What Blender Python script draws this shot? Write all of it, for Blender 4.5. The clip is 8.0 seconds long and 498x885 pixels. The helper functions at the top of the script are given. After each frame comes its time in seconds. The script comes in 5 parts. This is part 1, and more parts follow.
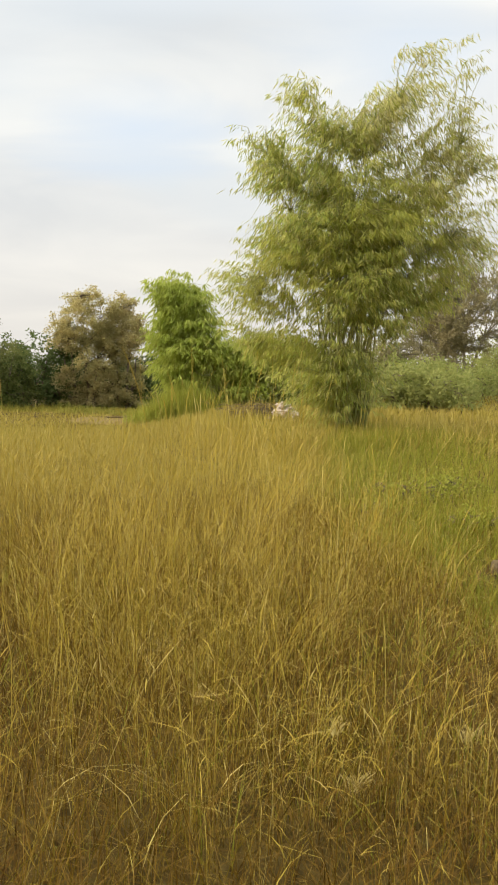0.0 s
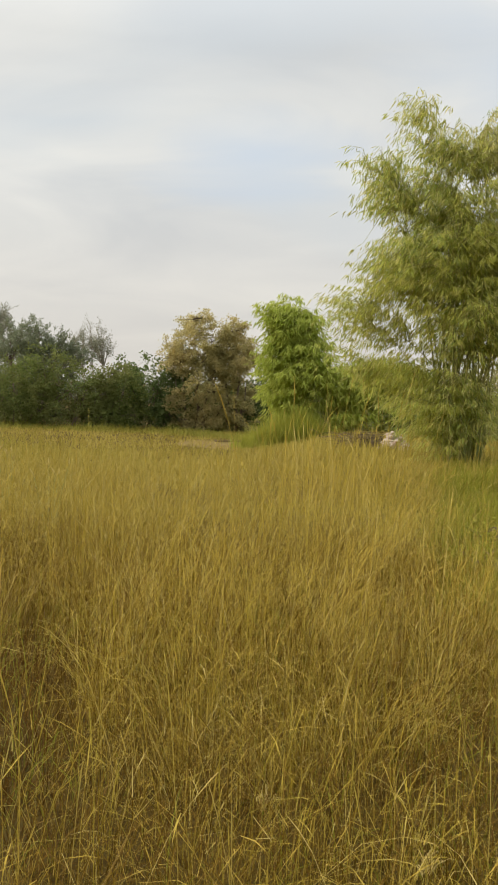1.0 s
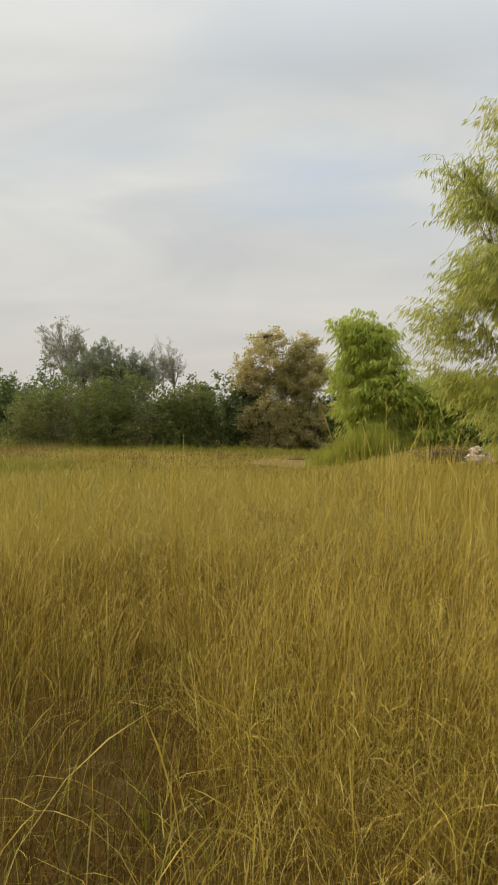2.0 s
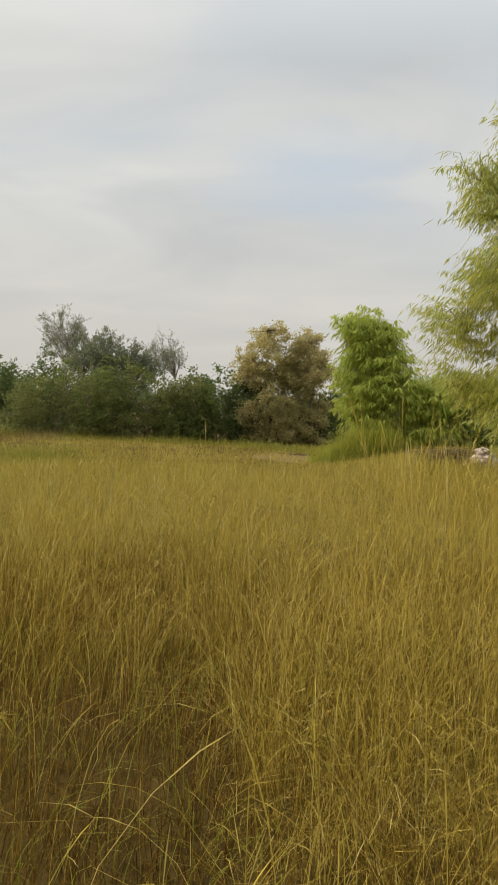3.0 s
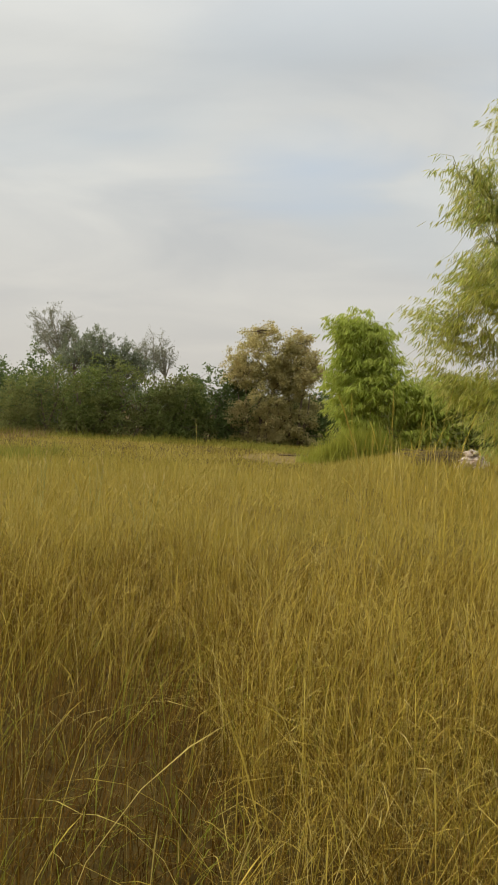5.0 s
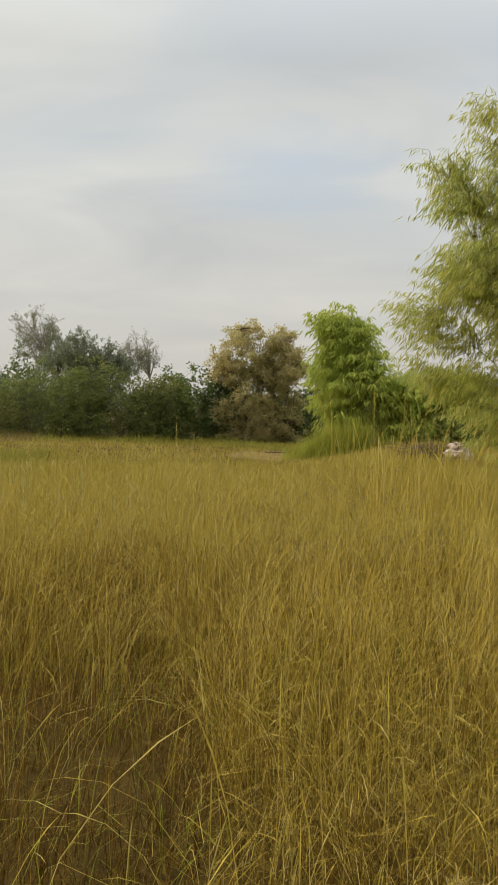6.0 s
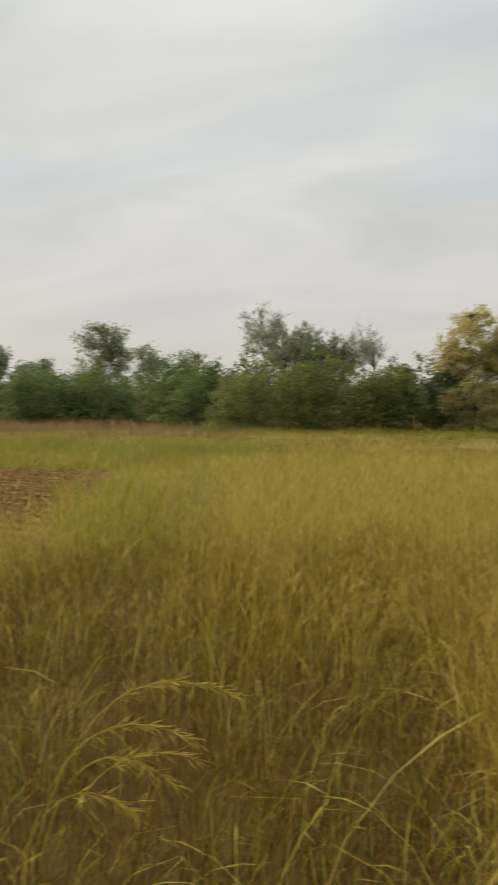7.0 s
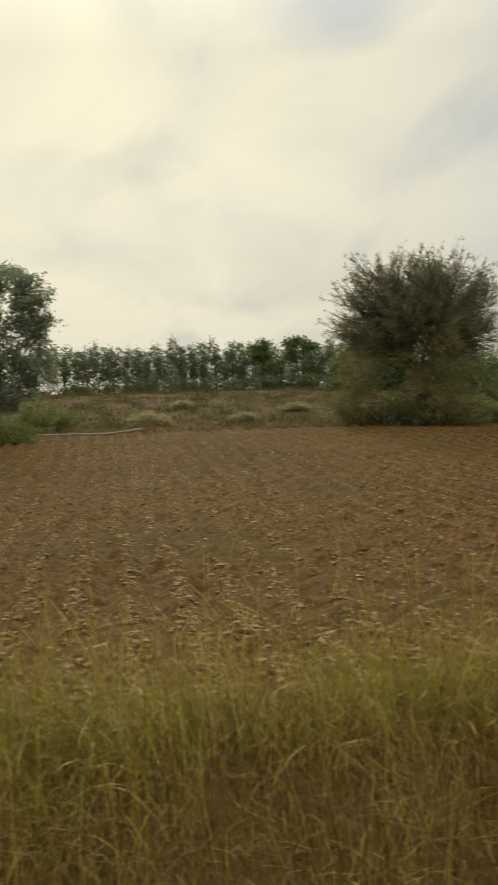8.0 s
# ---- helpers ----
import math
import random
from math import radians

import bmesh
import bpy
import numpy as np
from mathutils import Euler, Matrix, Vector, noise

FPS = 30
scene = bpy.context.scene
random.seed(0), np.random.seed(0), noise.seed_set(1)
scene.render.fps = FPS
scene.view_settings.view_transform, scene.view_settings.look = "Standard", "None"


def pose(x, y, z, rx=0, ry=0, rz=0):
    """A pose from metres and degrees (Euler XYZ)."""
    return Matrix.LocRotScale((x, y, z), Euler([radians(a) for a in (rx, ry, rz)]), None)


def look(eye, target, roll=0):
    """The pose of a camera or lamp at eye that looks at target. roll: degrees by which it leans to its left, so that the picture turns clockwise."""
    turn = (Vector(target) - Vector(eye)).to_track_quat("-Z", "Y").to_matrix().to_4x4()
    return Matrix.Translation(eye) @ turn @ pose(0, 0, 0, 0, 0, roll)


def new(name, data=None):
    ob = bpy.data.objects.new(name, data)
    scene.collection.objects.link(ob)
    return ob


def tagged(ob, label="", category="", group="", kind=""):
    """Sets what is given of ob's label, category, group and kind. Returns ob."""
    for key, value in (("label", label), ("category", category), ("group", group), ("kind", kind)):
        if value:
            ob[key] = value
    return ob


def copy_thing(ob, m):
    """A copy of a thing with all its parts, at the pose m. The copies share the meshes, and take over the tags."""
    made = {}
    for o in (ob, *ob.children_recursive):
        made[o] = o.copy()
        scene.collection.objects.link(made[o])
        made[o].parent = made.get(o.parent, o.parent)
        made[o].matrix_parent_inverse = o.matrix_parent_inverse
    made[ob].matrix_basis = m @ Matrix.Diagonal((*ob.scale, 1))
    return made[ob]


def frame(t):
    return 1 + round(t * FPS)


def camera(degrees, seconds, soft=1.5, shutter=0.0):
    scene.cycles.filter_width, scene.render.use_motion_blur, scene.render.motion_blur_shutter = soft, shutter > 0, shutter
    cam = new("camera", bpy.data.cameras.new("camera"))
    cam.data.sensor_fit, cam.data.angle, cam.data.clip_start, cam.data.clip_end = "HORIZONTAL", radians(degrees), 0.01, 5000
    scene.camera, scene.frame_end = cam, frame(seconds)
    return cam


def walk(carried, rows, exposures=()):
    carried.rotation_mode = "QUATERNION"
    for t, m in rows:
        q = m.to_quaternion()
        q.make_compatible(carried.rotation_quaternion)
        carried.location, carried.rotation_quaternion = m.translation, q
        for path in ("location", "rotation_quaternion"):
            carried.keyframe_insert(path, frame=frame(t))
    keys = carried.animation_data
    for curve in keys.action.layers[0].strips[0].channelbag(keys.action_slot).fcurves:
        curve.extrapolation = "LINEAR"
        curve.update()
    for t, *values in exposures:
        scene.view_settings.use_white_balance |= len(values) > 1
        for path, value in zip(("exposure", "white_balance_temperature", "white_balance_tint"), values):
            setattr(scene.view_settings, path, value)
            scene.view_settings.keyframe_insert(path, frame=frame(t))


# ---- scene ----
cam = camera(32.5, 8.0, soft=1.85, shutter=0.13)
PATH = [
    (0, (0.038, 0.479, 1.555), (0.031, 2.471, 1.377), 0.9),
    (0.5, (0.08, 0.836, 1.594), (-0.035, 2.826, 1.427), 1.6),
    (1, (0.133, 1.031, 1.644), (-0.136, 3.009, 1.512), 2.0),
    (1.5, (0.057, 1.231, 1.603), (-0.311, 3.194, 1.493), 1.5),
    (2, (-0.194, 1.325, 1.658), (-0.616, 3.278, 1.562), 0.6),
    (3.5, (-0.481, 1.395, 1.645), (-0.868, 3.354, 1.529), 3.6),
    (4, (-0.513, 1.361, 1.644), (-0.885, 3.323, 1.533), 4.5),
    (5.5, (-0.41, 1.405, 1.636), (-0.783, 3.367, 1.53), 2.0),
    (6, (-0.393, 1.379, 1.64), (-0.748, 3.345, 1.529), 1.5),
    (6.5, (-0.4, 1.36, 1.638), (-0.791, 3.317, 1.516), 1.0),
    (6.6, (-0.392, 1.342, 1.641), (-0.83, 3.289, 1.515), 0.8),
    (6.7, (-0.388, 1.329, 1.643), (-0.891, 3.26, 1.511), 0.9),
    (6.8, (-0.402, 1.324, 1.645), (-0.999, 3.228, 1.511), 0.7),
    (6.9, (-0.444, 1.324, 1.648), (-1.157, 3.188, 1.515), 0.3),
    (7, (-0.488, 1.314, 1.651), (-1.336, 3.12, 1.515), -0.2),
    (7.1, (-0.518, 1.283, 1.655), (-1.551, 2.99, 1.521), -0.8),
    (7.2, (-0.527, 1.235, 1.656), (-1.749, 2.812, 1.529), -1.4),
    (7.3, (-0.502, 1.204, 1.658), (-1.914, 2.615, 1.54), -1.9),
    (7.4, (-0.433, 1.214, 1.662), (-2.022, 2.423, 1.554), -2.0),
    (7.5, (-0.346, 1.221, 1.667), (-2.079, 2.215, 1.562), -1.8),
    (7.6, (-0.26, 1.192, 1.672), (-2.092, 1.986, 1.564), -1.7),
    (7.7, (-0.188, 1.122, 1.675), (-2.087, 1.737, 1.557), -1.4),
    (7.8, (-0.14, 1.033, 1.679), (-2.086, 1.478, 1.554), -1.3),
    (7.9, (-0.105, 0.944, 1.68), (-2.08, 1.231, 1.553), -1.5),
    (8, (-0.085, 0.829, 1.677), (-2.075, 0.986, 1.557), -1.5),
]
walk(cam, [(t, look(eye, target, roll)) for t, eye, target, roll in PATH],
     [(0, 0.63, 6900, 8), (0.6, 0.6, 6950, 8), (1.3, 0.22, 6950, 8), (6.8, 0.16, 6950, 7), (7.1, 0.24, 7100, 7), (7.4, 0.13, 7250, 7), (8, -0.17, 6900, 7)])

# ---- world, sun ----
SUN_AZ, SUN_EL = 95.0, 19.0          # degrees left of ahead, degrees up
TO_SUN = Vector((-math.sin(radians(SUN_AZ)) * math.cos(radians(SUN_EL)),
                 math.cos(radians(SUN_AZ)) * math.cos(radians(SUN_EL)), math.sin(radians(SUN_EL))))


class Tree:
    """Short hand for building node trees."""

    def __init__(self, tree):
        self.t = tree
        tree.nodes.clear()

    def add(self, kind, **values):
        n = self.t.nodes.new("ShaderNode" + kind)
        for k, v in values.items():
            n.inputs[k.replace("_", " ")].default_value = v
        return n

    def link(self, a, b):
        self.t.links.new(a, b)

    def ramp(self, fac, stops):
        n = self.t.nodes.new("ShaderNodeValToRGB")
        e = n.color_ramp.elements
        while len(e) < len(stops):
            e.new(0.5)
        for el, (p, c) in zip(e, stops):
            el.position, el.color = p, (*c, 1)
        self.link(fac, n.inputs[0])
        return n.outputs[0]

    def math(self, op, a, b=None):
        n = self.t.nodes.new("ShaderNodeMath")
        n.operation = op
        for i, v in enumerate((a, b)):
            if v is None:
                continue
            if isinstance(v, (int, float)):
                n.inputs[i].default_value = v
            else:
                self.link(v, n.inputs[i])
        return n.outputs[0]

    def mix(self, fac, a, b, blend="MIX"):
        n = self.t.nodes.new("ShaderNodeMix")
        n.data_type, n.blend_type = "RGBA", blend
        for socket, v in ((n.inputs[0], fac), (n.inputs[6], a), (n.inputs[7], b)):
            if isinstance(v, (int, float)):
                socket.default_value = v
            elif isinstance(v, tuple):
                socket.default_value = (*v, 1)
            else:
                self.link(v, socket)
        return n.outputs[2]


world = bpy.data.worlds.new("overcast_sky")
scene.world = world
world.use_nodes = True
w = Tree(world.node_tree)
co = w.add("TexCoord").outputs["Generated"]
sep = w.add("SeparateXYZ")
w.link(co, sep.inputs[0])
up = w.math("MAXIMUM", sep.outputs[2], 0.0)
flat = w.math("ADD", up, 0.22)
plane = w.add("CombineXYZ")
w.link(w.math("DIVIDE", sep.outputs[0], flat), plane.inputs[0])
w.link(w.math("DIVIDE", sep.outputs[1], flat), plane.inputs[1])
drift = w.add("Mapping", Location=(0.9, 2.2, 0.0), Rotation=(0, 0, 0.5), Scale=(0.8, 1.25, 1.0))
w.link(plane.outputs[0], drift.inputs[0])
cloud_a = w.add("TexNoise", Scale=0.62, Detail=4.0, Roughness=0.5, Distortion=0.5)
w.link(drift.outputs[0], cloud_a.inputs["Vector"])
cloud_b = w.add("TexNoise", Scale=1.5, Detail=6.0, Roughness=0.5, Distortion=0.6)
w.link(drift.outputs[0], cloud_b.inputs["Vector"])
sky = w.add("TexSky")
sky.sky_type, sky.sun_disc = "NISHITA", False
sky.sun_elevation, sky.sun_rotation, sky.dust_density = radians(SUN_EL), radians(-SUN_AZ), 1.0
blue = w.mix(1.0, sky.outputs[0], (0.10, 0.10, 0.10), "MULTIPLY")
blue = w.mix(0.85, blue, (0.53, 0.58, 0.645))
grey = w.ramp(cloud_b.outputs[0], [(0.32, (0.48, 0.51, 0.555)), (0.68, (0.625, 0.64, 0.655))])
cover = w.ramp(cloud_a.outputs[0], [(0.33, (0, 0, 0)), (0.50, (1, 1, 1))])
low = w.ramp(up, [(0.0, (1, 1, 1)), (0.22, (0, 0, 0))])
sky_colour = w.mix(cover, blue, grey)
sky_colour = w.mix(w.math("MULTIPLY", low, 0.85), sky_colour, (0.54, 0.518, 0.497))
dot = w.add("VectorMath")
dot.operation = "DOT_PRODUCT"
w.link(co, dot.inputs[0])
dot.inputs[1].default_value = TO_SUN
glow = w.math("POWER", w.math("MAXIMUM", dot.outputs["Value"], 0.0), 8.0)
thick = w.math("MULTIPLY", glow, w.ramp(cloud_b.outputs[0], [(0.36, (0.6, 0.6, 0.6)), (0.58, (1, 1, 1))]))
sky_colour = w.mix(thick, sky_colour, (1.06, 1.0, 0.80))
# openings in the cloud sheet through which a bluer sky shows: degrees left of ahead, degrees up, width, height, strength, tone
bearing = w.math("ARCTAN2", w.math("MULTIPLY", sep.outputs[0], -1.0), sep.outputs[1])
height = w.math("ARCSINE", sep.outputs[2])
for az, el, wide, tall_, much, tone in ((8.0, 15.0, 9.0, 3.2, 0.8, (0.47, 0.545, 0.66)), (-10.0, 19.0, 9.0, 4.0, 0.6, (0.47, 0.545, 0.66)),
                                      (70.0, 16.0, 5.0, 3.4, 0.75, (0.60, 0.63, 0.65)), (78.0, 22.5, 6.0, 3.2, 0.8, (0.61, 0.64, 0.66))):
    du = w.math("DIVIDE", w.math("SUBTRACT", bearing, radians(az)), radians(wide))
    dv = w.math("DIVIDE", w.math("SUBTRACT", height, radians(el)), radians(tall_))
    away = w.math("SQRT", w.math("ADD", w.math("MULTIPLY", du, du), w.math("MULTIPLY", dv, dv)))
    away = w.math("ADD", away, w.math("MULTIPLY", w.math("SUBTRACT", cloud_b.outputs[0], 0.5), 2.6))
    opening = w.ramp(away, [(0.15, (much, much, much)), (1.0, (0, 0, 0))])
    sky_colour = w.mix(opening, sky_colour, tone)
# an overcast sky is brighter overhead than at the horizon
overhead = w.ramp(up, [(0.36, (1, 1, 1)), (1.0, (3.1, 3.1, 3.1))])
sky_colour = w.mix(1.0, sky_colour, overhead, "MULTIPLY")
background = w.add("Background", Strength=1.0)
w.link(sky_colour, background.inputs[0])
w.link(background.outputs[0], w.add("OutputWorld").inputs[0])

sun = new("sun", bpy.data.lights.new("sun", "SUN"))
sun.data.energy, sun.data.angle, sun.data.color = 2.4, radians(18), (1.0, 0.93, 0.80)
sun.matrix_world = look(TO_SUN * 100, (0, 0, 0))

# ---- materials ----


def material(name):
    m = bpy.data.materials.new(name)
    m.use_nodes = True
    return m, Tree(m.node_tree)


def leaf_material(name, colours, through_light=0.35, rough=0.55, patch=None, patch_scale=0.6):
    """Leaves and blades: each one takes its own tone, in drifts of a second tone."""
    m, n = material(name)
    geo = n.add("NewGeometry")
    tone = n.ramp(geo.outputs["Random Per Island"], [(i / (len(colours) - 1), c) for i, c in enumerate(colours)])
    if patch:
        drift = n.add("TexNoise", Scale=patch_scale, Detail=3.0, Roughness=0.6)
        n.link(geo.outputs["Position"], drift.inputs["Vector"])
        tone = n.mix(n.ramp(drift.outputs[0], [(0.42, (0, 0, 0)), (0.62, (0.8, 0.8, 0.8))]), tone, n.mix(0.55, tone, patch))
    fine = n.add("TexNoise", Scale=35.0, Detail=2.0)
    n.link(geo.outputs["Position"], fine.inputs["Vector"])
    tone = n.mix(0.5, tone, n.ramp(fine.outputs[0], [(0.3, (0.62, 0.62, 0.62)), (0.7, (1, 1, 1))]), "MULTIPLY")
    face = n.add("BsdfPrincipled", Roughness=rough)
    face.inputs["Specular IOR Level"].default_value = 0.06
    n.link(tone, face.inputs["Base Color"])
    glow = n.add("BsdfTranslucent")
    n.link(tone, glow.inputs["Color"])
    both = n.add("MixShader")
    both.inputs[0].default_value = through_light
    n.link(face.outputs[0], both.inputs[1])
    n.link(glow.outputs[0], both.inputs[2])
    n.link(both.outputs[0], n.add("OutputMaterial").inputs[0])
    return m


def rough_material(name, colours, scale, bump=0.5, rough=0.9, big=None, big_scale=0.4, stretch=(1, 1, 1), vary=False):
    """Soil, bark, stone: noise at two scales with relief."""
    m, n = material(name)
    geo = n.add("NewGeometry")
    place = n.add("Mapping")
    place.inputs["Scale"].default_value = stretch
    n.link(geo.outputs["Position"], place.inputs[0])
    grain = n.add("TexNoise", Scale=scale, Detail=8.0, Roughness=0.65)
    n.link(place.outputs[0], grain.inputs["Vector"])
    tone = n.ramp(grain.outputs[0], [(0.3 + 0.4 * i / (len(colours) - 1), c) for i, c in enumerate(colours)])
    if big:
        drift = n.add("TexNoise", Scale=big_scale, Detail=4.0, Roughness=0.6)
        n.link(geo.outputs["Position"], drift.inputs["Vector"])
        tone = n.mix(n.ramp(drift.outputs[0], [(0.40, (0, 0, 0)), (0.62, (1, 1, 1))]), tone, n.mix(0.6, tone, big))
    if vary:
        tone = n.mix(0.6, tone, n.ramp(geo.outputs["Random Per Island"], [(0, (0.5, 0.5, 0.5)), (1, (1.3, 1.3, 1.3))]), "MULTIPLY")
    relief = n.add("Bump", Strength=bump, Distance=0.03)
    n.link(grain.outputs[0], relief.inputs["Height"])
    face = n.add("BsdfPrincipled", Roughness=rough)
    face.inputs["Specular IOR Level"].default_value = 0.05
    n.link(tone, face.inputs["Base Color"])
    n.link(relief.outputs[0], face.inputs["Normal"])
    n.link(face.outputs[0], n.add("OutputMaterial").inputs[0])
    return m


STRAW = leaf_material("straw_stalks", [(0.46, 0.32, 0.052), (0.54, 0.385, 0.08), (0.38, 0.285, 0.036), (0.62, 0.48, 0.17)], 0.2, 0.5, (0.36, 0.28, 0.035), 0.7)
BLADE = leaf_material("olive_blades", [(0.19, 0.12, 0.0135), (0.30, 0.19, 0.025), (0.145, 0.104, 0.0095), (0.23, 0.13, 0.018)], 0.2, 0.5, (0.205, 0.155, 0.014), 0.5)
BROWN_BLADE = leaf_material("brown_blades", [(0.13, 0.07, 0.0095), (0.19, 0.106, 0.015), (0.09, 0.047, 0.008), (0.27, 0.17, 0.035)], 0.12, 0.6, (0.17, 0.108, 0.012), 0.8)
GREEN_BLADE = leaf_material("green_blades", [(0.20, 0.22, 0.026), (0.27, 0.27, 0.034), (0.34, 0.31, 0.042)], 0.25, 0.5, (0.30, 0.275, 0.04), 0.45)
LITTER = leaf_material("dry_litter", [(0.20, 0.11, 0.03), (0.30, 0.18, 0.046), (0.14, 0.072, 0.02), (0.38, 0.255, 0.08)], 0.1, 0.7)
BANK_BLADE = leaf_material("bank_blades", [(0.13, 0.098, 0.038), (0.175, 0.13, 0.052), (0.15, 0.122, 0.043), (0.21, 0.158, 0.068)], 0.15, 0.7, (0.125, 0.11, 0.038), 0.35)
MEADOW = leaf_material("meadow_blades", [(0.40, 0.295, 0.065), (0.30, 0.225, 0.042), (0.52, 0.395, 0.11), (0.24, 0.195, 0.03)], 0.2, 0.5, (0.33, 0.27, 0.048), 0.16)
FAR_MEADOW = leaf_material("far_meadow_blades", [(0.42, 0.32, 0.075), (0.37, 0.29, 0.058), (0.48, 0.37, 0.105), (0.32, 0.265, 0.045)], 0.25, 0.5, (0.34, 0.29, 0.05), 0.16)
BAMBOO_LEAF = leaf_material("bamboo_leaves", [(0.34, 0.40, 0.10), (0.43, 0.48, 0.11), (0.57, 0.54, 0.135), (0.67, 0.61, 0.25), (0.29, 0.385, 0.13)], 0.64, 0.4, (0.54, 0.51, 0.09), 0.4)
BAMBOO_GREEN = leaf_material("young_bamboo_leaves", [(0.38, 0.45, 0.085), (0.48, 0.53, 0.11), (0.58, 0.59, 0.16)], 0.5, 0.45, (0.33, 0.40, 0.07), 0.6)
BROWN_LEAF = leaf_material("brown_leaves", [(0.54, 0.44, 0.20), (0.63, 0.52, 0.25), (0.57, 0.50, 0.22), (0.48, 0.40, 0.18)], 0.55, 0.6, (0.42, 0.40, 0.155), 0.5)
DARK_LEAF = leaf_material("dark_leaves", [(0.11, 0.155, 0.052), (0.15, 0.20, 0.068), (0.19, 0.235, 0.084)], 0.4, 0.6, (0.175, 0.195, 0.07), 0.4)
SHRUB_LEAF = leaf_material("shrub_leaves", [(0.14, 0.18, 0.052), (0.19, 0.23, 0.066), (0.245, 0.27, 0.085)], 0.5, 0.6, (0.29, 0.255, 0.10), 0.45)
GREY_LEAF = leaf_material("grey_leaves", [(0.19, 0.22, 0.135), (0.24, 0.265, 0.165), (0.29, 0.30, 0.195)], 0.35, 0.6)
# leaf colour lightened and greyed so that distance haze is painted in
HAZE_LEAF = leaf_material("hazed_green_leaves", [(0.23, 0.27, 0.165), (0.29, 0.325, 0.20), (0.34, 0.365, 0.24)], 0.5, 0.6, (0.31, 0.31, 0.20), 0.5)
ACACIA_LEAF = leaf_material("thorn_leaves", [(0.19, 0.195, 0.105), (0.25, 0.25, 0.128), (0.30, 0.275, 0.15)], 0.45, 0.6, (0.22, 0.185, 0.10), 0.4)
CREEPER = leaf_material("creeper_leaves", [(0.21, 0.185, 0.08), (0.28, 0.24, 0.105), (0.24, 0.225, 0.085)], 0.4, 0.6, (0.22, 0.21, 0.08), 0.5)
SOFT_LEAF = leaf_material("soft_scrub_leaves", [(0.28, 0.32, 0.09), (0.36, 0.39, 0.115), (0.44, 0.45, 0.15)], 0.55, 0.6, (0.40, 0.37, 0.13), 0.5)
BARK = rough_material("grey_brown_bark", [(0.07, 0.05, 0.035), (0.16, 0.12, 0.085), (0.24, 0.19, 0.14)], 9.0, 0.9, 0.95, stretch=(1, 1, 0.25))
PALE_BARK = rough_material("pale_bark", [(0.20, 0.17, 0.12), (0.34, 0.30, 0.22)], 9.0, 0.7, 0.9, stretch=(1, 1, 0.25))
CULM = rough_material("bamboo_culm", [(0.16, 0.19, 0.06), (0.30, 0.29, 0.10), (0.40, 0.34, 0.14)], 4.0, 0.2, 0.5, stretch=(1, 1, 0.3))
GROUND = rough_material("grassland_soil", [(0.044, 0.028, 0.009), (0.084, 0.055, 0.016), (0.13, 0.09, 0.028)], 7.0, 0.8, 0.95, (0.09, 0.064, 0.017), 0.18)
SOIL = rough_material("ploughed_soil", [(0.042, 0.022, 0.006), (0.108, 0.058, 0.0155), (0.22, 0.132, 0.045)], 15.0, 1.0, 0.95, (0.09, 0.058, 0.017), 0.25)
CLOD = rough_material("soil_clods", [(0.13, 0.076, 0.022), (0.22, 0.138, 0.045), (0.33, 0.23, 0.095)], 14.0, 0.5, 0.95, vary=True)
CRUST = rough_material("dried_crust", [(0.16, 0.097, 0.037), (0.245, 0.16, 0.069), (0.37, 0.265, 0.14)], 14.0, 0.5, 0.95, vary=True)
SAND = rough_material("bare_sand", [(0.17, 0.115, 0.042), (0.26, 0.18, 0.07)], 6.0, 0.6, 0.95, (0.16, 0.12, 0.04), 0.9)
STONE = rough_material("pale_rubble", [(0.30, 0.20, 0.14), (0.52, 0.42, 0.34), (0.70, 0.62, 0.55)], 9.0, 1.0, 0.9)
DUST = rough_material("dusty_stone", [(0.25, 0.19, 0.12), (0.42, 0.35, 0.25)], 8.0, 0.8, 0.9)
LOG = rough_material("weathered_wood", [(0.085, 0.058, 0.03), (0.17, 0.125, 0.07), (0.26, 0.205, 0.13)], 10.0, 0.8, 0.9, stretch=(0.3, 1, 1))
WHITE_LOG = rough_material("bleached_wood", [(0.36, 0.31, 0.22), (0.55, 0.49, 0.38)], 8.0, 0.5, 0.85)
METAL = rough_material("grey_metal", [(0.22, 0.23, 0.24), (0.30, 0.31, 0.32)], 5.0, 0.1, 0.5)
FLOWER = leaf_material("cream_seed_heads", [(0.50, 0.38, 0.12), (0.56, 0.44, 0.17)], 0.3, 0.6)
FLECK = leaf_material("straw_flecks", [(0.23, 0.142, 0.045), (0.32, 0.215, 0.078), (0.45, 0.33, 0.145), (0.17, 0.10, 0.029)], 0.1, 0.8)
GROVE_LEAF = leaf_material("grove_leaves", [(0.115, 0.15, 0.075), (0.15, 0.19, 0.09), (0.19, 0.215, 0.105)], 0.35, 0.6, (0.16, 0.17, 0.085), 0.4)
# red-brown dead grass, darkened further to paint the shade deep between stalks
THATCH = leaf_material("shaded_thatch", [(0.098, 0.044, 0.007), (0.135, 0.064, 0.010), (0.066, 0.029, 0.005), (0.21, 0.112, 0.022)], 0.1, 0.7, (0.112, 0.062, 0.008), 0.8)
REED = leaf_material("reed_blades", [(0.31, 0.325, 0.05), (0.39, 0.395, 0.065), (0.46, 0.43, 0.09)], 0.4, 0.5, (0.25, 0.27, 0.045), 0.8)
THORN_BROWN = leaf_material("thorn_brown_leaves", [(0.33, 0.28, 0.15), (0.42, 0.35, 0.19), (0.37, 0.33, 0.17)], 0.55, 0.6, (0.32, 0.31, 0.15), 0.5)
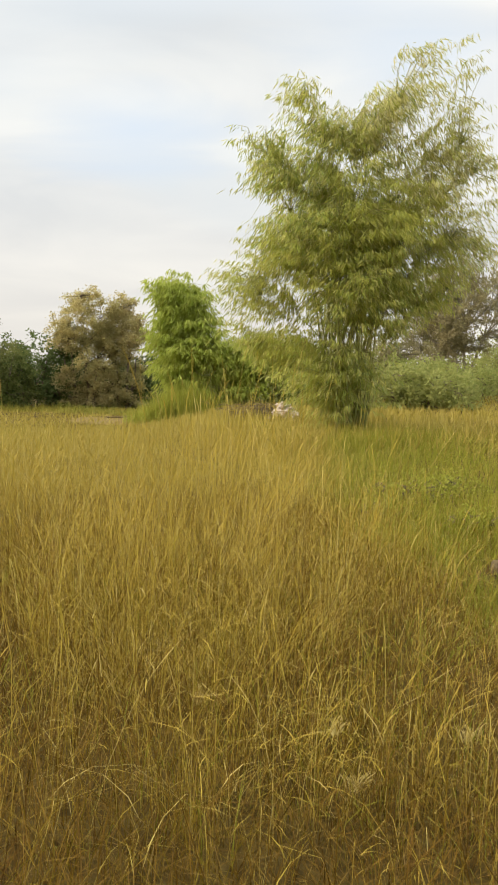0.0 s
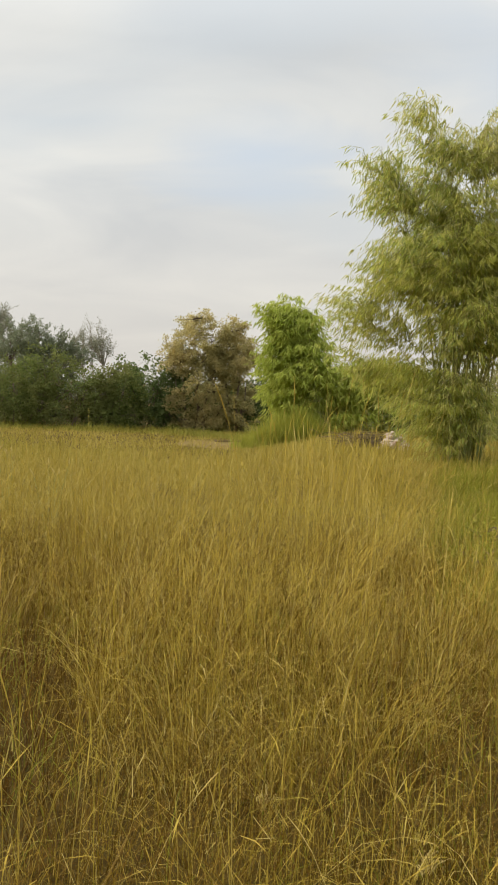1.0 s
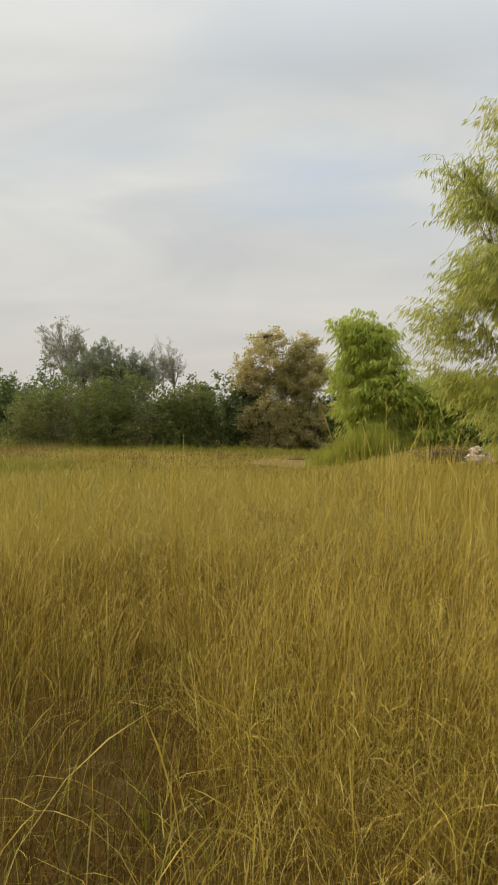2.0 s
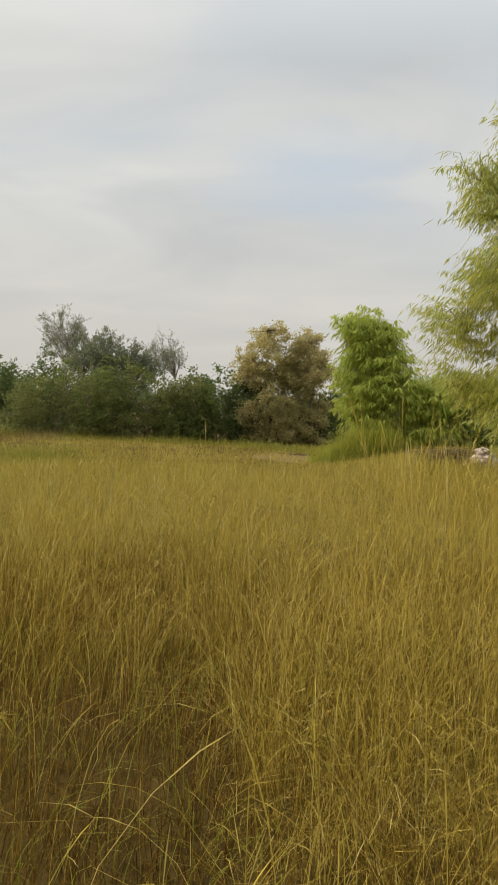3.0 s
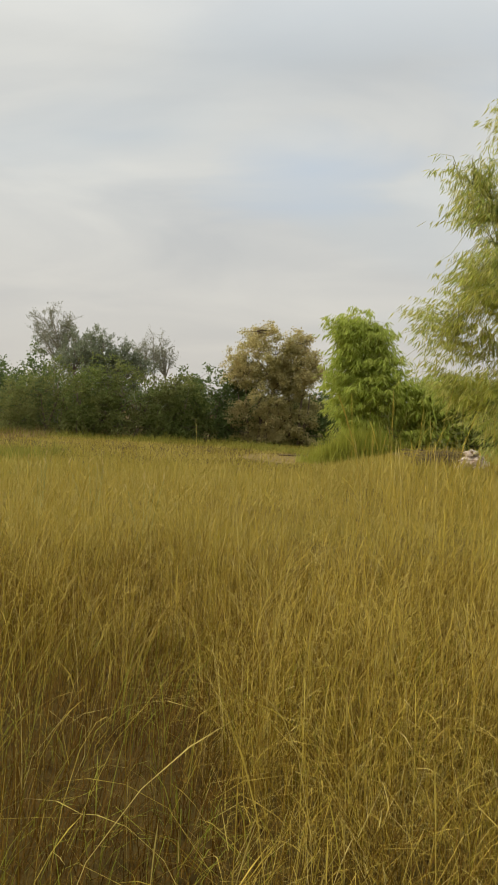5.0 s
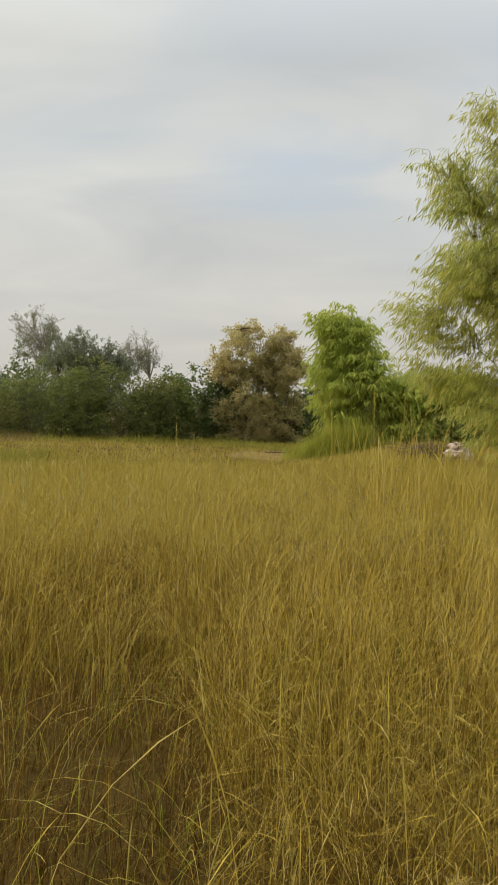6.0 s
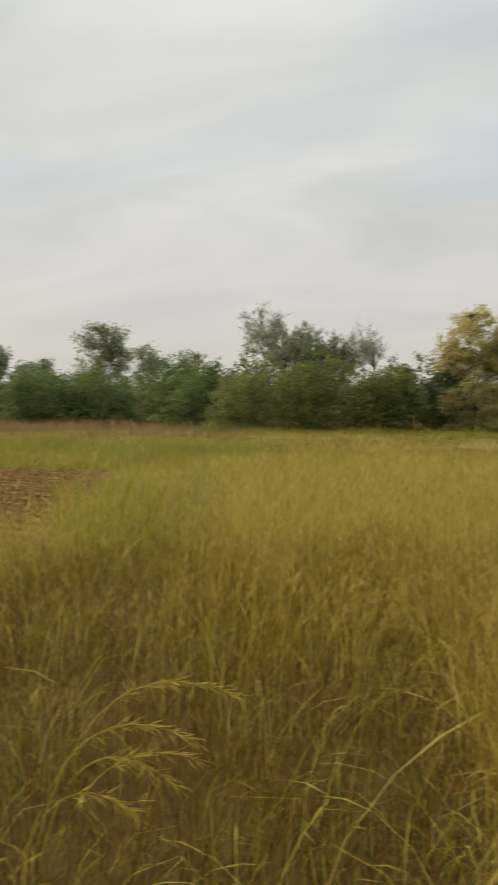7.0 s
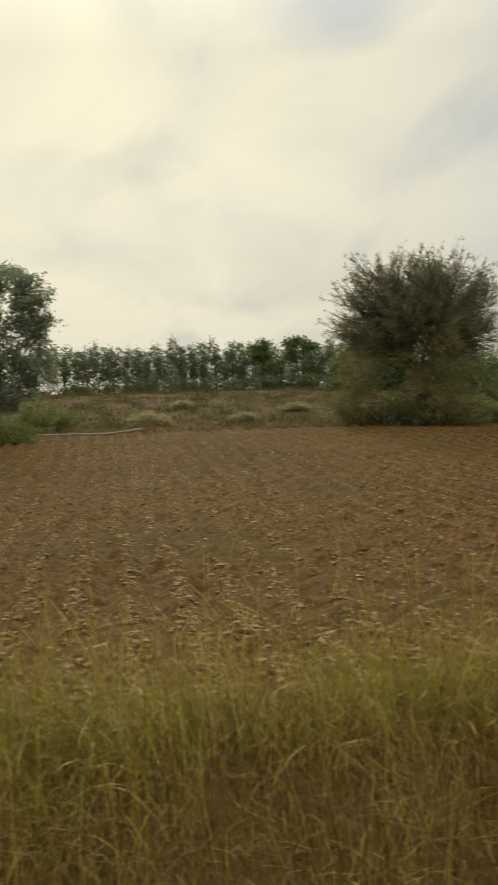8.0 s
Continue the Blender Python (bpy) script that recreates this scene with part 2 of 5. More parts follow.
VERGE = leaf_material("verge_blades", [(0.20, 0.22, 0.034), (0.28, 0.28, 0.046), (0.35, 0.315, 0.07), (0.15, 0.185, 0.03)], 0.3, 0.5, (0.32, 0.265, 0.055), 0.35)
# bleached leaves; their pale tone also paints light on the right of the clump
BAMBOO_DRY_LIT = leaf_material("bleached_sunlit_bamboo_leaves", [(0.62, 0.55, 0.23), (0.72, 0.65, 0.33), (0.54, 0.54, 0.18)], 0.5, 0.5)
STRIP = leaf_material("dry_strip_blades", [(0.27, 0.175, 0.075), (0.34, 0.235, 0.10), (0.23, 0.16, 0.06)], 0.2, 0.7, (0.26, 0.21, 0.08), 0.4)
TWIG_LEAF = leaf_material("grey_twigs", [(0.27, 0.27, 0.19), (0.34, 0.33, 0.24), (0.24, 0.245, 0.16)], 0.3, 0.7)

# ---- building helpers ----


def ss(a, b, v):
    t = np.clip((np.asarray(v, float) - a) / (b - a), 0, 1)
    return t * t * (3 - 2 * t)


def waves(x, y, s=1.0, k=0.0):
    """Smooth uneven field, about -1 to 1."""
    x, y = np.asarray(x, float) / s, np.asarray(y, float) / s
    return (np.sin(x * 1.31 + y * 0.57 + k) + np.sin(x * -0.73 + y * 1.17 + 2.1 * k + 1.0) + np.sin(x * 2.3 - y * 1.9 + 0.7 * k + 2.0) * 0.6
            + np.sin(x * 0.4 + y * 2.9 + 1.3 * k) * 0.5) / 3.1


def hf(x, y):
    """Height of the land."""
    x, y = np.asarray(x, float), np.asarray(y, float)
    bank = 0.32 * ss(9, 17, y) * ss(-3.5, 0.5, x) + 0.35 * ss(22, 36, y) * ss(0, 5, x)
    dip = -0.27 * ss(12, 22, y) * (1 - ss(-4, -0.5, x)) * (1 - ss(26, 44, -x) * (1 - ss(26, 34, y)))
    rise = 0.38 * ss(17, 29, -x) * (1 - ss(14, 26, y))
    mound = 1.3 * ss(31, 52, -x) * (1 - ss(10, 26, y))
    return bank + dip + rise + mound + 0.025 * waves(x, y, 1.1) + 0.05 * waves(x, y, 4.0, 1.0) * ss(9, 20, np.hypot(x, y))


def ngon_mesh(name, verts, faces, mat, smooth=False):
    """A mesh from an array of places and an array of faces with equally many corners."""
    me = bpy.data.meshes.new(name)
    verts, faces = np.asarray(verts, np.float32), np.asarray(faces, np.int32)
    k = faces.shape[1]
    me.vertices.add(len(verts))
    me.vertices.foreach_set("co", verts.ravel())
    me.loops.add(faces.size)
    me.loops.foreach_set("vertex_index", faces.ravel())
    me.polygons.add(len(faces))
    me.polygons.foreach_set("loop_start", np.arange(0, faces.size, k, dtype=np.int32))
    if smooth:
        me.polygons.foreach_set("use_smooth", np.ones(len(faces), bool))
    me.materials.append(mat)
    me.update(calc_edges=True)
    me.validate()
    return me


class Shape:
    """Collects tubes and lumps for one mesh (quads, and triangles as folded quads are avoided)."""

    def __init__(self):
        self.v, self.f = [], []

    def tube(self, points, radii, sides=6, cap=True):
        points = [Vector(p) for p in points]
        start = len(self.v)
        for i, (p, r) in enumerate(zip(points, radii)):
            a, b = points[max(i - 1, 0)], points[min(i + 1, len(points) - 1)]
            d = (b - a).normalized() if (b - a).length > 1e-6 else Vector((0, 0, 1))
            u = d.cross(Vector((0.31, 0.17, 0.94)) if abs(d.z) < 0.9 else Vector((1, 0.2, 0))).normalized()
            v = d.cross(u)
            for k in range(sides):
                q = 2 * math.pi * k / sides
                self.v.append(tuple(p + (u * math.cos(q) + v * math.sin(q)) * r))
        for i in range(len(points) - 1):
            for k in range(sides):
                a = start + i * sides + k
                b = start + i * sides + (k + 1) % sides
                self.f.append((a, b, b + sides, a + sides))
        if cap:
            self.f.append(tuple(start + (sides - 1 - k) for k in range(sides)))
            self.f.append(tuple(start + (len(points) - 1) * sides + k for k in range(sides)))

    def lump(self, centre, size, rng, seed_rot=True):
        """A rough stone with broken facets."""
        bm = bmesh.new()
        bmesh.ops.create_icosphere(bm, subdivisions=1, radius=1.0)
        turn = Euler([rng.uniform(0, 6.28) for _ in range(3)]).to_matrix()
        start = len(self.v)
        for vert in bm.verts:
            p = turn @ (vert.co * rng.uniform(0.72, 1.12))
            self.v.append((centre[0] + p.x * size[0], centre[1] + p.y * size[1], centre[2] + p.z * size[2]))
        bm.verts.index_update()
        for face in bm.faces:
            self.f.append(tuple(start + vert.index for vert in face.verts))
        bm.free()

    def mesh(self, name, mat, smooth=True):
        me = bpy.data.meshes.new(name)
        me.from_pydata(self.v, [], self.f)
        me.polygons.foreach_set("use_smooth", np.full(len(me.polygons), smooth))
        me.materials.append(mat)
        me.update()
        return me


def part(name, me, parent, label=""):
    ob = new(name, me)
    ob.parent = parent
    if label:
        tagged(ob, label)
    return ob


def base_at(name, x, y, label, category, group="", sink=0.03):
    ob = new(name)
    ob.empty_display_size = 0.2
    ob.location = (x, y, float(hf(x, y)) - sink)
    return tagged(ob, label, category, group)


def leaf_quads(rng, places, ways, length, width, droop=0.0, loose=0.8):
    """Pointed leaves: one folded-flat diamond each, at places, pointing roughly along ways."""
    n = len(places)
    d = ways + rng.normal(0, loose, (n, 3)) * np.array([1, 1, 0.8])
    d[:, 2] -= droop
    d /= np.linalg.norm(d, axis=1, keepdims=True) + 1e-9
    s = np.cross(d, rng.normal(0, 1, (n, 3)))
    s /= np.linalg.norm(s, axis=1, keepdims=True) + 1e-9
    L = (length * rng.uniform(0.65, 1.3, n))[:, None]
    W = (width * rng.uniform(0.7, 1.25, n))[:, None]
    v = np.stack([places, places + d * L * 0.45 + s * W * 0.5, places + d * L, places + d * L * 0.45 - s * W * 0.5], 1).reshape(-1, 3)
    return v, np.arange(4 * n).reshape(-1, 4)


def lobe_points(rng, lobes, n, shell=0.55, power=0.75):
    """Places in a crown made of several ellipsoids, more of them towards the outside."""
    vol = np.array([l[3] * l[4] * l[5] for l in lobes]) ** power
    pick = rng.choice(len(lobes), n, p=vol / vol.sum())
    lobe = np.array(lobes)[pick]
    d = rng.normal(0, 1, (n, 3))
    d /= np.linalg.norm(d, axis=1, keepdims=True)
    r = rng.uniform(shell ** 3, 1, n) ** (1 / 3)
    r *= 1 + 0.16 * np.sin(5 * d[:, 0] + 3 * d[:, 2] + pick) * np.sin(4 * d[:, 1] + 2 * pick)
    return lobe[:, :3] + d * lobe[:, 3:] * r[:, None], d


def billow(rng, lobes, k=7, core=0.74, out_at=0.76, small=0.36):
    """Breaks each big lobe of a crown into smaller rounded clumps round a core."""
    out = []
    for l in lobes:
        c, r = np.array(l[:3]), np.array(l[3:])
        out.append((*c, *(r * core)))
        for _ in range(k):
            d = rng.normal(0, 1, 3)
            d /= np.linalg.norm(d)
            out.append((*(c + d * r * out_at), *(r * small * rng.uniform(0.7, 1.25))))
    return out


def limbs(rng, shape, forks, targets, r0, sides=5, sag=0.0, twigs=0):
    """Bent limbs from the stems' upper parts to the targets. forks: list of stem polylines (points, radii)."""
    nodes = [(Vector(p), r) for pts, rad in forks for p, r in list(zip(pts, rad))[1:]]
    for t in targets:
        t = Vector(t)
        best = min(nodes, key=lambda q: (q[0] - t).length * (1.0 if q[0].z < t.z + 0.1 else 2.2) - q[1] * 4)
        a, r = best
        r = min(r0, r * 0.7)
        side = Vector(rng.normal(0, 0.12, 3)) * (t - a).length
        mid1, mid2 = a.lerp(t, 0.35) + side + Vector((0, 0, sag)), a.lerp(t, 0.7) + side * 0.6 + Vector((0, 0, sag * 0.7))
        shape.tube([a, mid1, mid2, t], [r, r * 0.75, r * 0.5, r * 0.22], sides, False)
        nodes.append((mid1, r * 0.75))
        nodes.append((mid2, r * 0.5))


def stems(rng, shape, specs, sides=8):
    """Leaning, slightly crooked trunks. specs: (x, y, top x, top y, top z, radius)."""
    out = []
    for bx, by, tx, ty, tz, r in specs:
        k = max(4, int(tz / 0.45))
        pts = [Vector((bx, by, -0.1)).lerp(Vector((tx, ty, tz)), i / k) + Vector((*rng.normal(0, 0.035 * tz / 2.5, 2), 0)) * (1 if 0 < i < k else 0)
               for i in range(k + 1)]
        rad = [r * (1.35 if i == 0 else 1 - 0.62 * i / k) for i in range(k + 1)]
        shape.tube(pts, rad, sides)
        out.append((pts, rad))
    return out


def tree(name, x, y, label, category, trunks, lobes, leaf, leaf_mat, bark=None, seed=1, group="", main=26, twig=150, shell=0.5, sprig=0.16,
         along=0.22, droop=0.2, limb_r=0.05, loose=0.8, bare=0.0, sag=0.0, trunk_name="trunk", crown_name="crown", skip=1, clumps=7, clump_shape=(0.74, 0.76, 0.36)):
    """A tree or bush: crooked stems, limbs that reach the crown's lobes, twigs, and leaves in sprigs along the twigs.
    leaf: (count, length, width); bare: share of twigs without leaves."""
    rng = np.random.default_rng(seed)
    top = base_at(name, x, y, label, category, group)
    wood = Shape()
    forks = stems(rng, wood, trunks)
    goals, _ = lobe_points(rng, lobes, main, 0.25)
    limbs(rng, wood, forks, sorted(goals.tolist(), key=lambda g: g[2]), limb_r, 5, sag)
    tips, out = lobe_points(rng, billow(rng, lobes, clumps, *clump_shape) if clumps else lobes, twig, shell)
    tops = np.array([g for g in goals] + [p for pts, _ in forks for p in pts[-2:]])
    near = tops[np.argmin(((tips[:, None] - tops[None]) ** 2).sum(2), axis=1)]
    for a, b in list(zip(near, tips))[::skip]:
        m = (a + b) / 2 + rng.normal(0, 0.06, 3)
        wood.tube([a, m, b], [limb_r * 0.32, limb_r * 0.22, limb_r * 0.08], 3, False)
    part(trunk_name, wood.mesh(trunk_name, bark or BARK), top, "")
    count, length, width = leaf
    ways = tips - near
    ways /= np.linalg.norm(ways, axis=1, keepdims=True) + 1e-6
    ways = ways * 0.6 + out * 0.4
    keep = np.arange(len(tips))[rng.random(len(tips)) >= bare]
    pick = rng.choice(keep, count)
    places = tips[pick] - ways[pick] * rng.uniform(-0.4, 1, (count, 1)) * along + rng.normal(0, sprig, (count, 3)) * np.array([1, 1, 0.8])
    v, f = leaf_quads(rng, places, ways[pick], length, width, droop, loose)
    part(crown_name, ngon_mesh(crown_name, v, f, leaf_mat), top, "")
    return top


def bow(a, b, lift, steps):
    """Points on curves from a to b that bulge by lift."""
    u = np.linspace(0, 1, steps)[None, :, None]
    mid = (a + b) / 2 + lift
    return a[:, None] * (1 - u) ** 2 + mid[:, None] * 2 * u * (1 - u) + b[:, None] * u * u


def fan_tree(name, x, y, label, trunks, shells, limb_count, seconds, twigs, leaf, mat, seed, bark=None, group="", limb_r=0.05,
             twig_l=0.35, second_l=0.9, spread=0.5, rise=0.25, leaf_sprig=0.03, trunk_z=0.45, leaf_loose=0.35):
    """A tree whose limbs run out from the stems to an open crown, with side branches and twigs along them that bear fine leaves.
    shells: (x, y, z, rx, ry, rz, lowest slope, share); leaf: (per twig, length, width)."""
    rng = np.random.default_rng(seed)
    top = base_at(name, x, y, label, "tree", group)
    wood = Shape()
    forks = stems(rng, wood, trunks)
    goals = []
    for cx, cy, cz, rx, ry, rz, low, share in shells:
        d = rng.normal(0, 1, (int(limb_count * share * 6) + 40, 3))
        d /= np.linalg.norm(d, axis=1, keepdims=True)
        d = d[d[:, 2] > low][:max(3, int(limb_count * share))]
        goals.append(np.array([cx, cy, cz]) + d * np.array([rx, ry, rz]) * rng.uniform(0.78, 1.06, (len(d), 1)))
    goals = np.concatenate(goals)
    nodes = np.array([tuple(p) for pts, _ in forks for p in pts if p.z > trunk_z * max(q.z for q in pts)])
    start = nodes[np.argmin(((goals[:, None] - nodes[None]) ** 2).sum(2) + 0.8 * rng.random((len(goals), len(nodes))), axis=1)]
    span = np.linalg.norm(goals - start, axis=1, keepdims=True)
    lift = rng.normal(0, 0.09, goals.shape) * span + np.array([0, 0, 1]) * rise * 0.35 * span
    paths = bow(start, goals, lift, 9)
    for p in paths:
        wood.tube([tuple(q) for q in p], [limb_r * (1 - 0.85 * i / 8) for i in range(9)], 5, False)

    def shoots(paths, per, length, lo, wide):
        n, k = len(paths), paths.shape[1]
        at = rng.uniform(lo, 1.0, (n, per)) * (k - 1)
        i = np.clip(at.astype(int), 0, k - 2)
        row = np.arange(n)[:, None]
        p = paths[row, i] + (paths[row, i + 1] - paths[row, i]) * (at - i)[..., None]
        t = paths[row, i + 1] - paths[row, i]
        t /= np.linalg.norm(t, axis=2, keepdims=True) + 1e-9
        d = t + rng.normal(0, wide, t.shape) + np.array([0, 0, rise])
        d /= np.linalg.norm(d, axis=2, keepdims=True) + 1e-9
        size = length * rng.uniform(0.5, 1.2, (n, per, 1))
        a = p.reshape(-1, 3)
        b = (p + d * size).reshape(-1, 3)
        return bow(a, b, rng.normal(0, 0.05, a.shape) * size.reshape(-1, 1), 4)

    side = shoots(paths, seconds, second_l, 0.3, spread)
    for p in side:
        wood.tube([tuple(q) for q in p], [limb_r * 0.3, limb_r * 0.24, limb_r * 0.17, limb_r * 0.08], 3, False)
    fine = shoots(side, twigs, twig_l, 0.2, spread)
    for p in fine[::4]:
        wood.tube([tuple(p[0]), tuple(p[2]), tuple(p[3])], [limb_r * 0.11, limb_r * 0.09, limb_r * 0.05], 3, False)
    part("trunk", wood.mesh("trunk", bark or BARK), top)
    per, length, width = leaf
    n = len(fine)
    at = rng.uniform(0, 2.999, (n, per))
    i = at.astype(int)
    row = np.arange(n)[:, None]
    p = fine[row, i] + (fine[row, i + 1] - fine[row, i]) * (at - i)[..., None] + rng.normal(0, leaf_sprig, (n, per, 3))
    way = np.repeat(fine[:, 3] - fine[:, 0], per, 0)
    way /= np.linalg.norm(way, axis=1, keepdims=True) + 1e-9
    v, f = leaf_quads(rng, p.reshape(-1, 3), way, length, width, 0.0, leaf_loose)
    part("crown", ngon_mesh("crown", v, f, mat), top)
    return top


def blades(rng, places, height, width, azimuth, lean, curl, steps, profile):
    """Grass: tapering ribbons that bend over."""
    n, k = len(places), len(steps)
    pos = np.zeros((n, k, 3))
    pos[:, 0] = places
    head = np.stack([np.cos(azimuth), np.sin(azimuth), np.zeros(n)], 1)
    for i in range(1, k):
        th = lean + curl * 1.5 * ((steps[i] + steps[i - 1]) / 2) ** 1.8
        step = (steps[i] - steps[i - 1]) * height
        pos[:, i] = pos[:, i - 1] + head * (np.sin(th) * step)[:, None]
        pos[:, i, 2] += np.cos(th) * step
    turn = rng.uniform(-1.2, 1.2, n)
    across = np.stack([-np.sin(azimuth + turn), np.cos(azimuth + turn), np.zeros(n)], 1)
    half = across[:, None, :] * (width[:, None] * np.asarray(profile)[None] * 0.5)[:, :, None]
    v = np.stack([pos - half, pos + half], 2).reshape(-1, 3)
    base = (np.arange(n) * 2 * k)[:, None, None] + (np.arange(k - 1) * 2)[None, :, None]
    f = (base + np.array([0, 1, 3, 2])[None, None]).reshape(-1, 4)
    return v, f


def stuff(name, v, f, mat, label, category):
    return tagged(new(name, ngon_mesh(name, v, f, mat)), label, category, kind="stuff")


def field_edge(y):
    """x of the near edge of the ploughed field."""
    y = np.clip(y, 0, 30)
    return -4.3 - 0.10 * y - 0.0165 * y * y


def in_plough(x, y):
    return (x < field_edge(y)) & (x > -28.5) & (y < 15.4 + (x + 9) * 0.155) & (y > -14)

# ---- ground ----
def axis(lo, hi, step, far):
    mid = list(np.arange(lo, hi + 1e-6, step))
    out, s = [], step
    p = hi
    while p < far:
        s *= 1.35
        p += s
        out.append(p)
    out_lo, s, p = [], step, lo
    while p > -far:
        s *= 1.35
        p -= s
        out_lo.append(p)
    return np.array(out_lo[::-1] + mid + out)


gx, gy = axis(-72, 22, 0.8, 1800), axis(-24, 62, 0.8, 1800)
X, Y = np.meshgrid(gx, gy)
far_out = np.maximum(np.hypot(X, Y) - 90, 0)
Z = hf(X, Y) - 0.04 * in_plough(X, Y) - 0.0006 * far_out
nx, ny = len(gx), len(gy)
idx = np.arange(nx * ny).reshape(ny, nx)
quads = np.stack([idx[:-1, :-1], idx[:-1, 1:], idx[1:, 1:], idx[1:, :-1]], -1).reshape(-1, 4)
tagged(new("ground", ngon_mesh("ground", np.stack([X, Y, Z], -1).reshape(-1, 3), quads, GROUND, True)),
       "brown and olive grassland soil under dry grass", "ground", kind="structure")

# ploughed field: furrows run away from the walker, with lumps between them
rng = np.random.default_rng(3)
ys = np.arange(-14, 16.2, 0.06)
us = np.linspace(0, 1, 350) ** 1.08
YY, UU = np.meshgrid(ys, us, indexing="ij")
x_near, x_far = field_edge(YY) + 0.25, np.full_like(YY, -29.0)
XX = x_near + (x_far - x_near) * UU
YY = np.minimum(YY, 15.7 + (XX + 9) * 0.155)


def furrow_at(x, y):
    """Height of the furrows, which run away from the walker."""
    row = (y - 0.085 * x) * 2 * math.pi / 0.42 + 0.9 * waves(x, y, 1.3)
    return 0.06 * np.sin(row) * (0.65 + 0.35 * waves(x, y, 1.9, 2.2))


furrow = furrow_at(XX, YY)
lumps = rng.normal(0, 1, XX.shape)
lumps = (np.roll(lumps, 1, 0) + np.roll(lumps, -1, 0) + 2 * lumps) / 4
lumps = (np.roll(lumps, 1, 0) + np.roll(lumps, -1, 0) + 2 * lumps) / 4
lumps = (np.roll(lumps, 1, 1) + np.roll(lumps, -1, 1) + 2 * lumps) / 4
rough = 0.042 * lumps + rng.normal(0, 0.010, XX.shape)
edge = np.minimum(np.minimum(ss(0, 0.04, UU), ss(0, 0.03, 1 - UU)), ss(0, 0.7, 15.7 + (XX + 9) * 0.155 - YY))
ZZ = hf(XX, YY) + (0.03 + furrow + rough) * edge
n0, n1 = XX.shape
idx = np.arange(n0 * n1).reshape(n0, n1)
quads = np.stack([idx[:-1, :-1], idx[1:, :-1], idx[1:, 1:], idx[:-1, 1:]], -1).reshape(-1, 4)
quads = quads[:, ::-1]
tagged(new("ploughed_field", ngon_mesh("ploughed_field", np.stack([XX, YY, ZZ], -1).reshape(-1, 3), quads, SOIL)),
       "freshly ploughed red-brown soil in furrows", "ploughed field", kind="structure")

# loose clods on the furrows
n = 30000
cu = rng.random(n) ** 1.7
cy = rng.uniform(-9, 15.2, n)
cx = field_edge(cy) + (-28.5 - field_edge(cy)) * cu
ok = in_plough(cx, cy) & (rng.random(n) < 0.25 + 13.0 * furrow_at(cx, cy) + 0.3 * waves(cx, cy, 0.9, 3.3))
cx, cy = cx[ok], cy[ok]
n = len(cx)
octa = np.array([(1, 0, 0), (0, 1, 0), (-1, 0, 0), (0, -1, 0), (0, 0, 1), (0, 0, -1)], float)
of = np.array([(0, 1, 4), (1, 2, 4), (2, 3, 4), (3, 0, 4), (1, 0, 5), (2, 1, 5), (3, 2, 5), (0, 3, 5)])


def crumbs(name, cx, cy, size, flat, mat, label, category, sides=of):
    """Loose broken pieces of earth lying on the furrows."""
    n = len(cx)
    ang = rng.uniform(0, 6.28, n)
    o = octa[None] * rng.uniform(0.6, 1.35, (n, 6, 1))
    rot = np.stack([o[..., 0] * np.cos(ang)[:, None] - o[..., 1] * np.sin(ang)[:, None],
                    o[..., 0] * np.sin(ang)[:, None] + o[..., 1] * np.cos(ang)[:, None], o[..., 2] * flat], -1)
    z = hf(cx, cy) + 0.03 + furrow_at(cx, cy) + size * 0.25
    v = (rot * (size * np.where(rng.random(n) > 0.5, 1.3, 0.9))[:, None, None] + np.stack([cx, cy, z], -1)[:, None]).reshape(-1, 3)
    f = (sides[None] + (np.arange(n) * 6)[:, None, None]).reshape(-1, 3)
    return stuff(name, v, f, mat, label, category)


crumbs("soil_clods", cx, cy, 0.010 + 0.022 * rng.random(n) ** 2, 0.55, CLOD, "loose dry brown clods lying on the furrows", "soil clods")
# pale dried crusts along the crests of the furrows
n = 230000
cy = rng.uniform(-8, 15.0, n)
cx = field_edge(cy) + (-27.0 - field_edge(cy)) * rng.random(n) ** 1.6
ok = in_plough(cx, cy) & (rng.random(n) < np.clip(0.32 + 11 * furrow_at(cx, cy), 0.04, 1) * (0.62 + 0.35 * waves(cx, cy, 0.3, 0.8) + 0.3 * waves(cx, cy, 1.2, 0.8)))
cx, cy = cx[ok], cy[ok]
crumbs("soil_crusts", cx, cy, 0.007 + 0.022 * rng.random(len(cx)) ** 2.2, 0.32, CRUST, "pale dried crusts of earth along the furrow crests", "soil crusts", of[:4])

# straw and root bits turned up by the plough
n = 260000
cy = rng.uniform(-8, 15.0, n)
cx = field_edge(cy) + (-28.0 - field_edge(cy)) * rng.random(n) ** 1.4
ok = in_plough(cx, cy) & (rng.random(n) < (27 * furrow_at(cx, cy) - 0.3) * (0.36 + 0.45 * waves(cx, cy, 0.16, 0.8) + 0.5 * waves(cx, cy, 0.8, 0.8)) + 0.02)
cx, cy = cx[ok], cy[ok]
n = len(cx)
places = np.stack([cx, cy, hf(cx, cy) + 0.042 + furrow_at(cx, cy)], 1)
v, f = leaf_quads(rng, places, np.zeros((n, 3)), 0.036, 0.021, 0.0, 1.0)
v[:, 2] = np.repeat(places[:, 2], 4) + (v[:, 2] - np.repeat(places[:, 2], 4)) * 0.22
stuff("soil_flakes", v, f, FLECK, "pale dry flakes of earth and straw on the ploughed soil", "soil flakes")

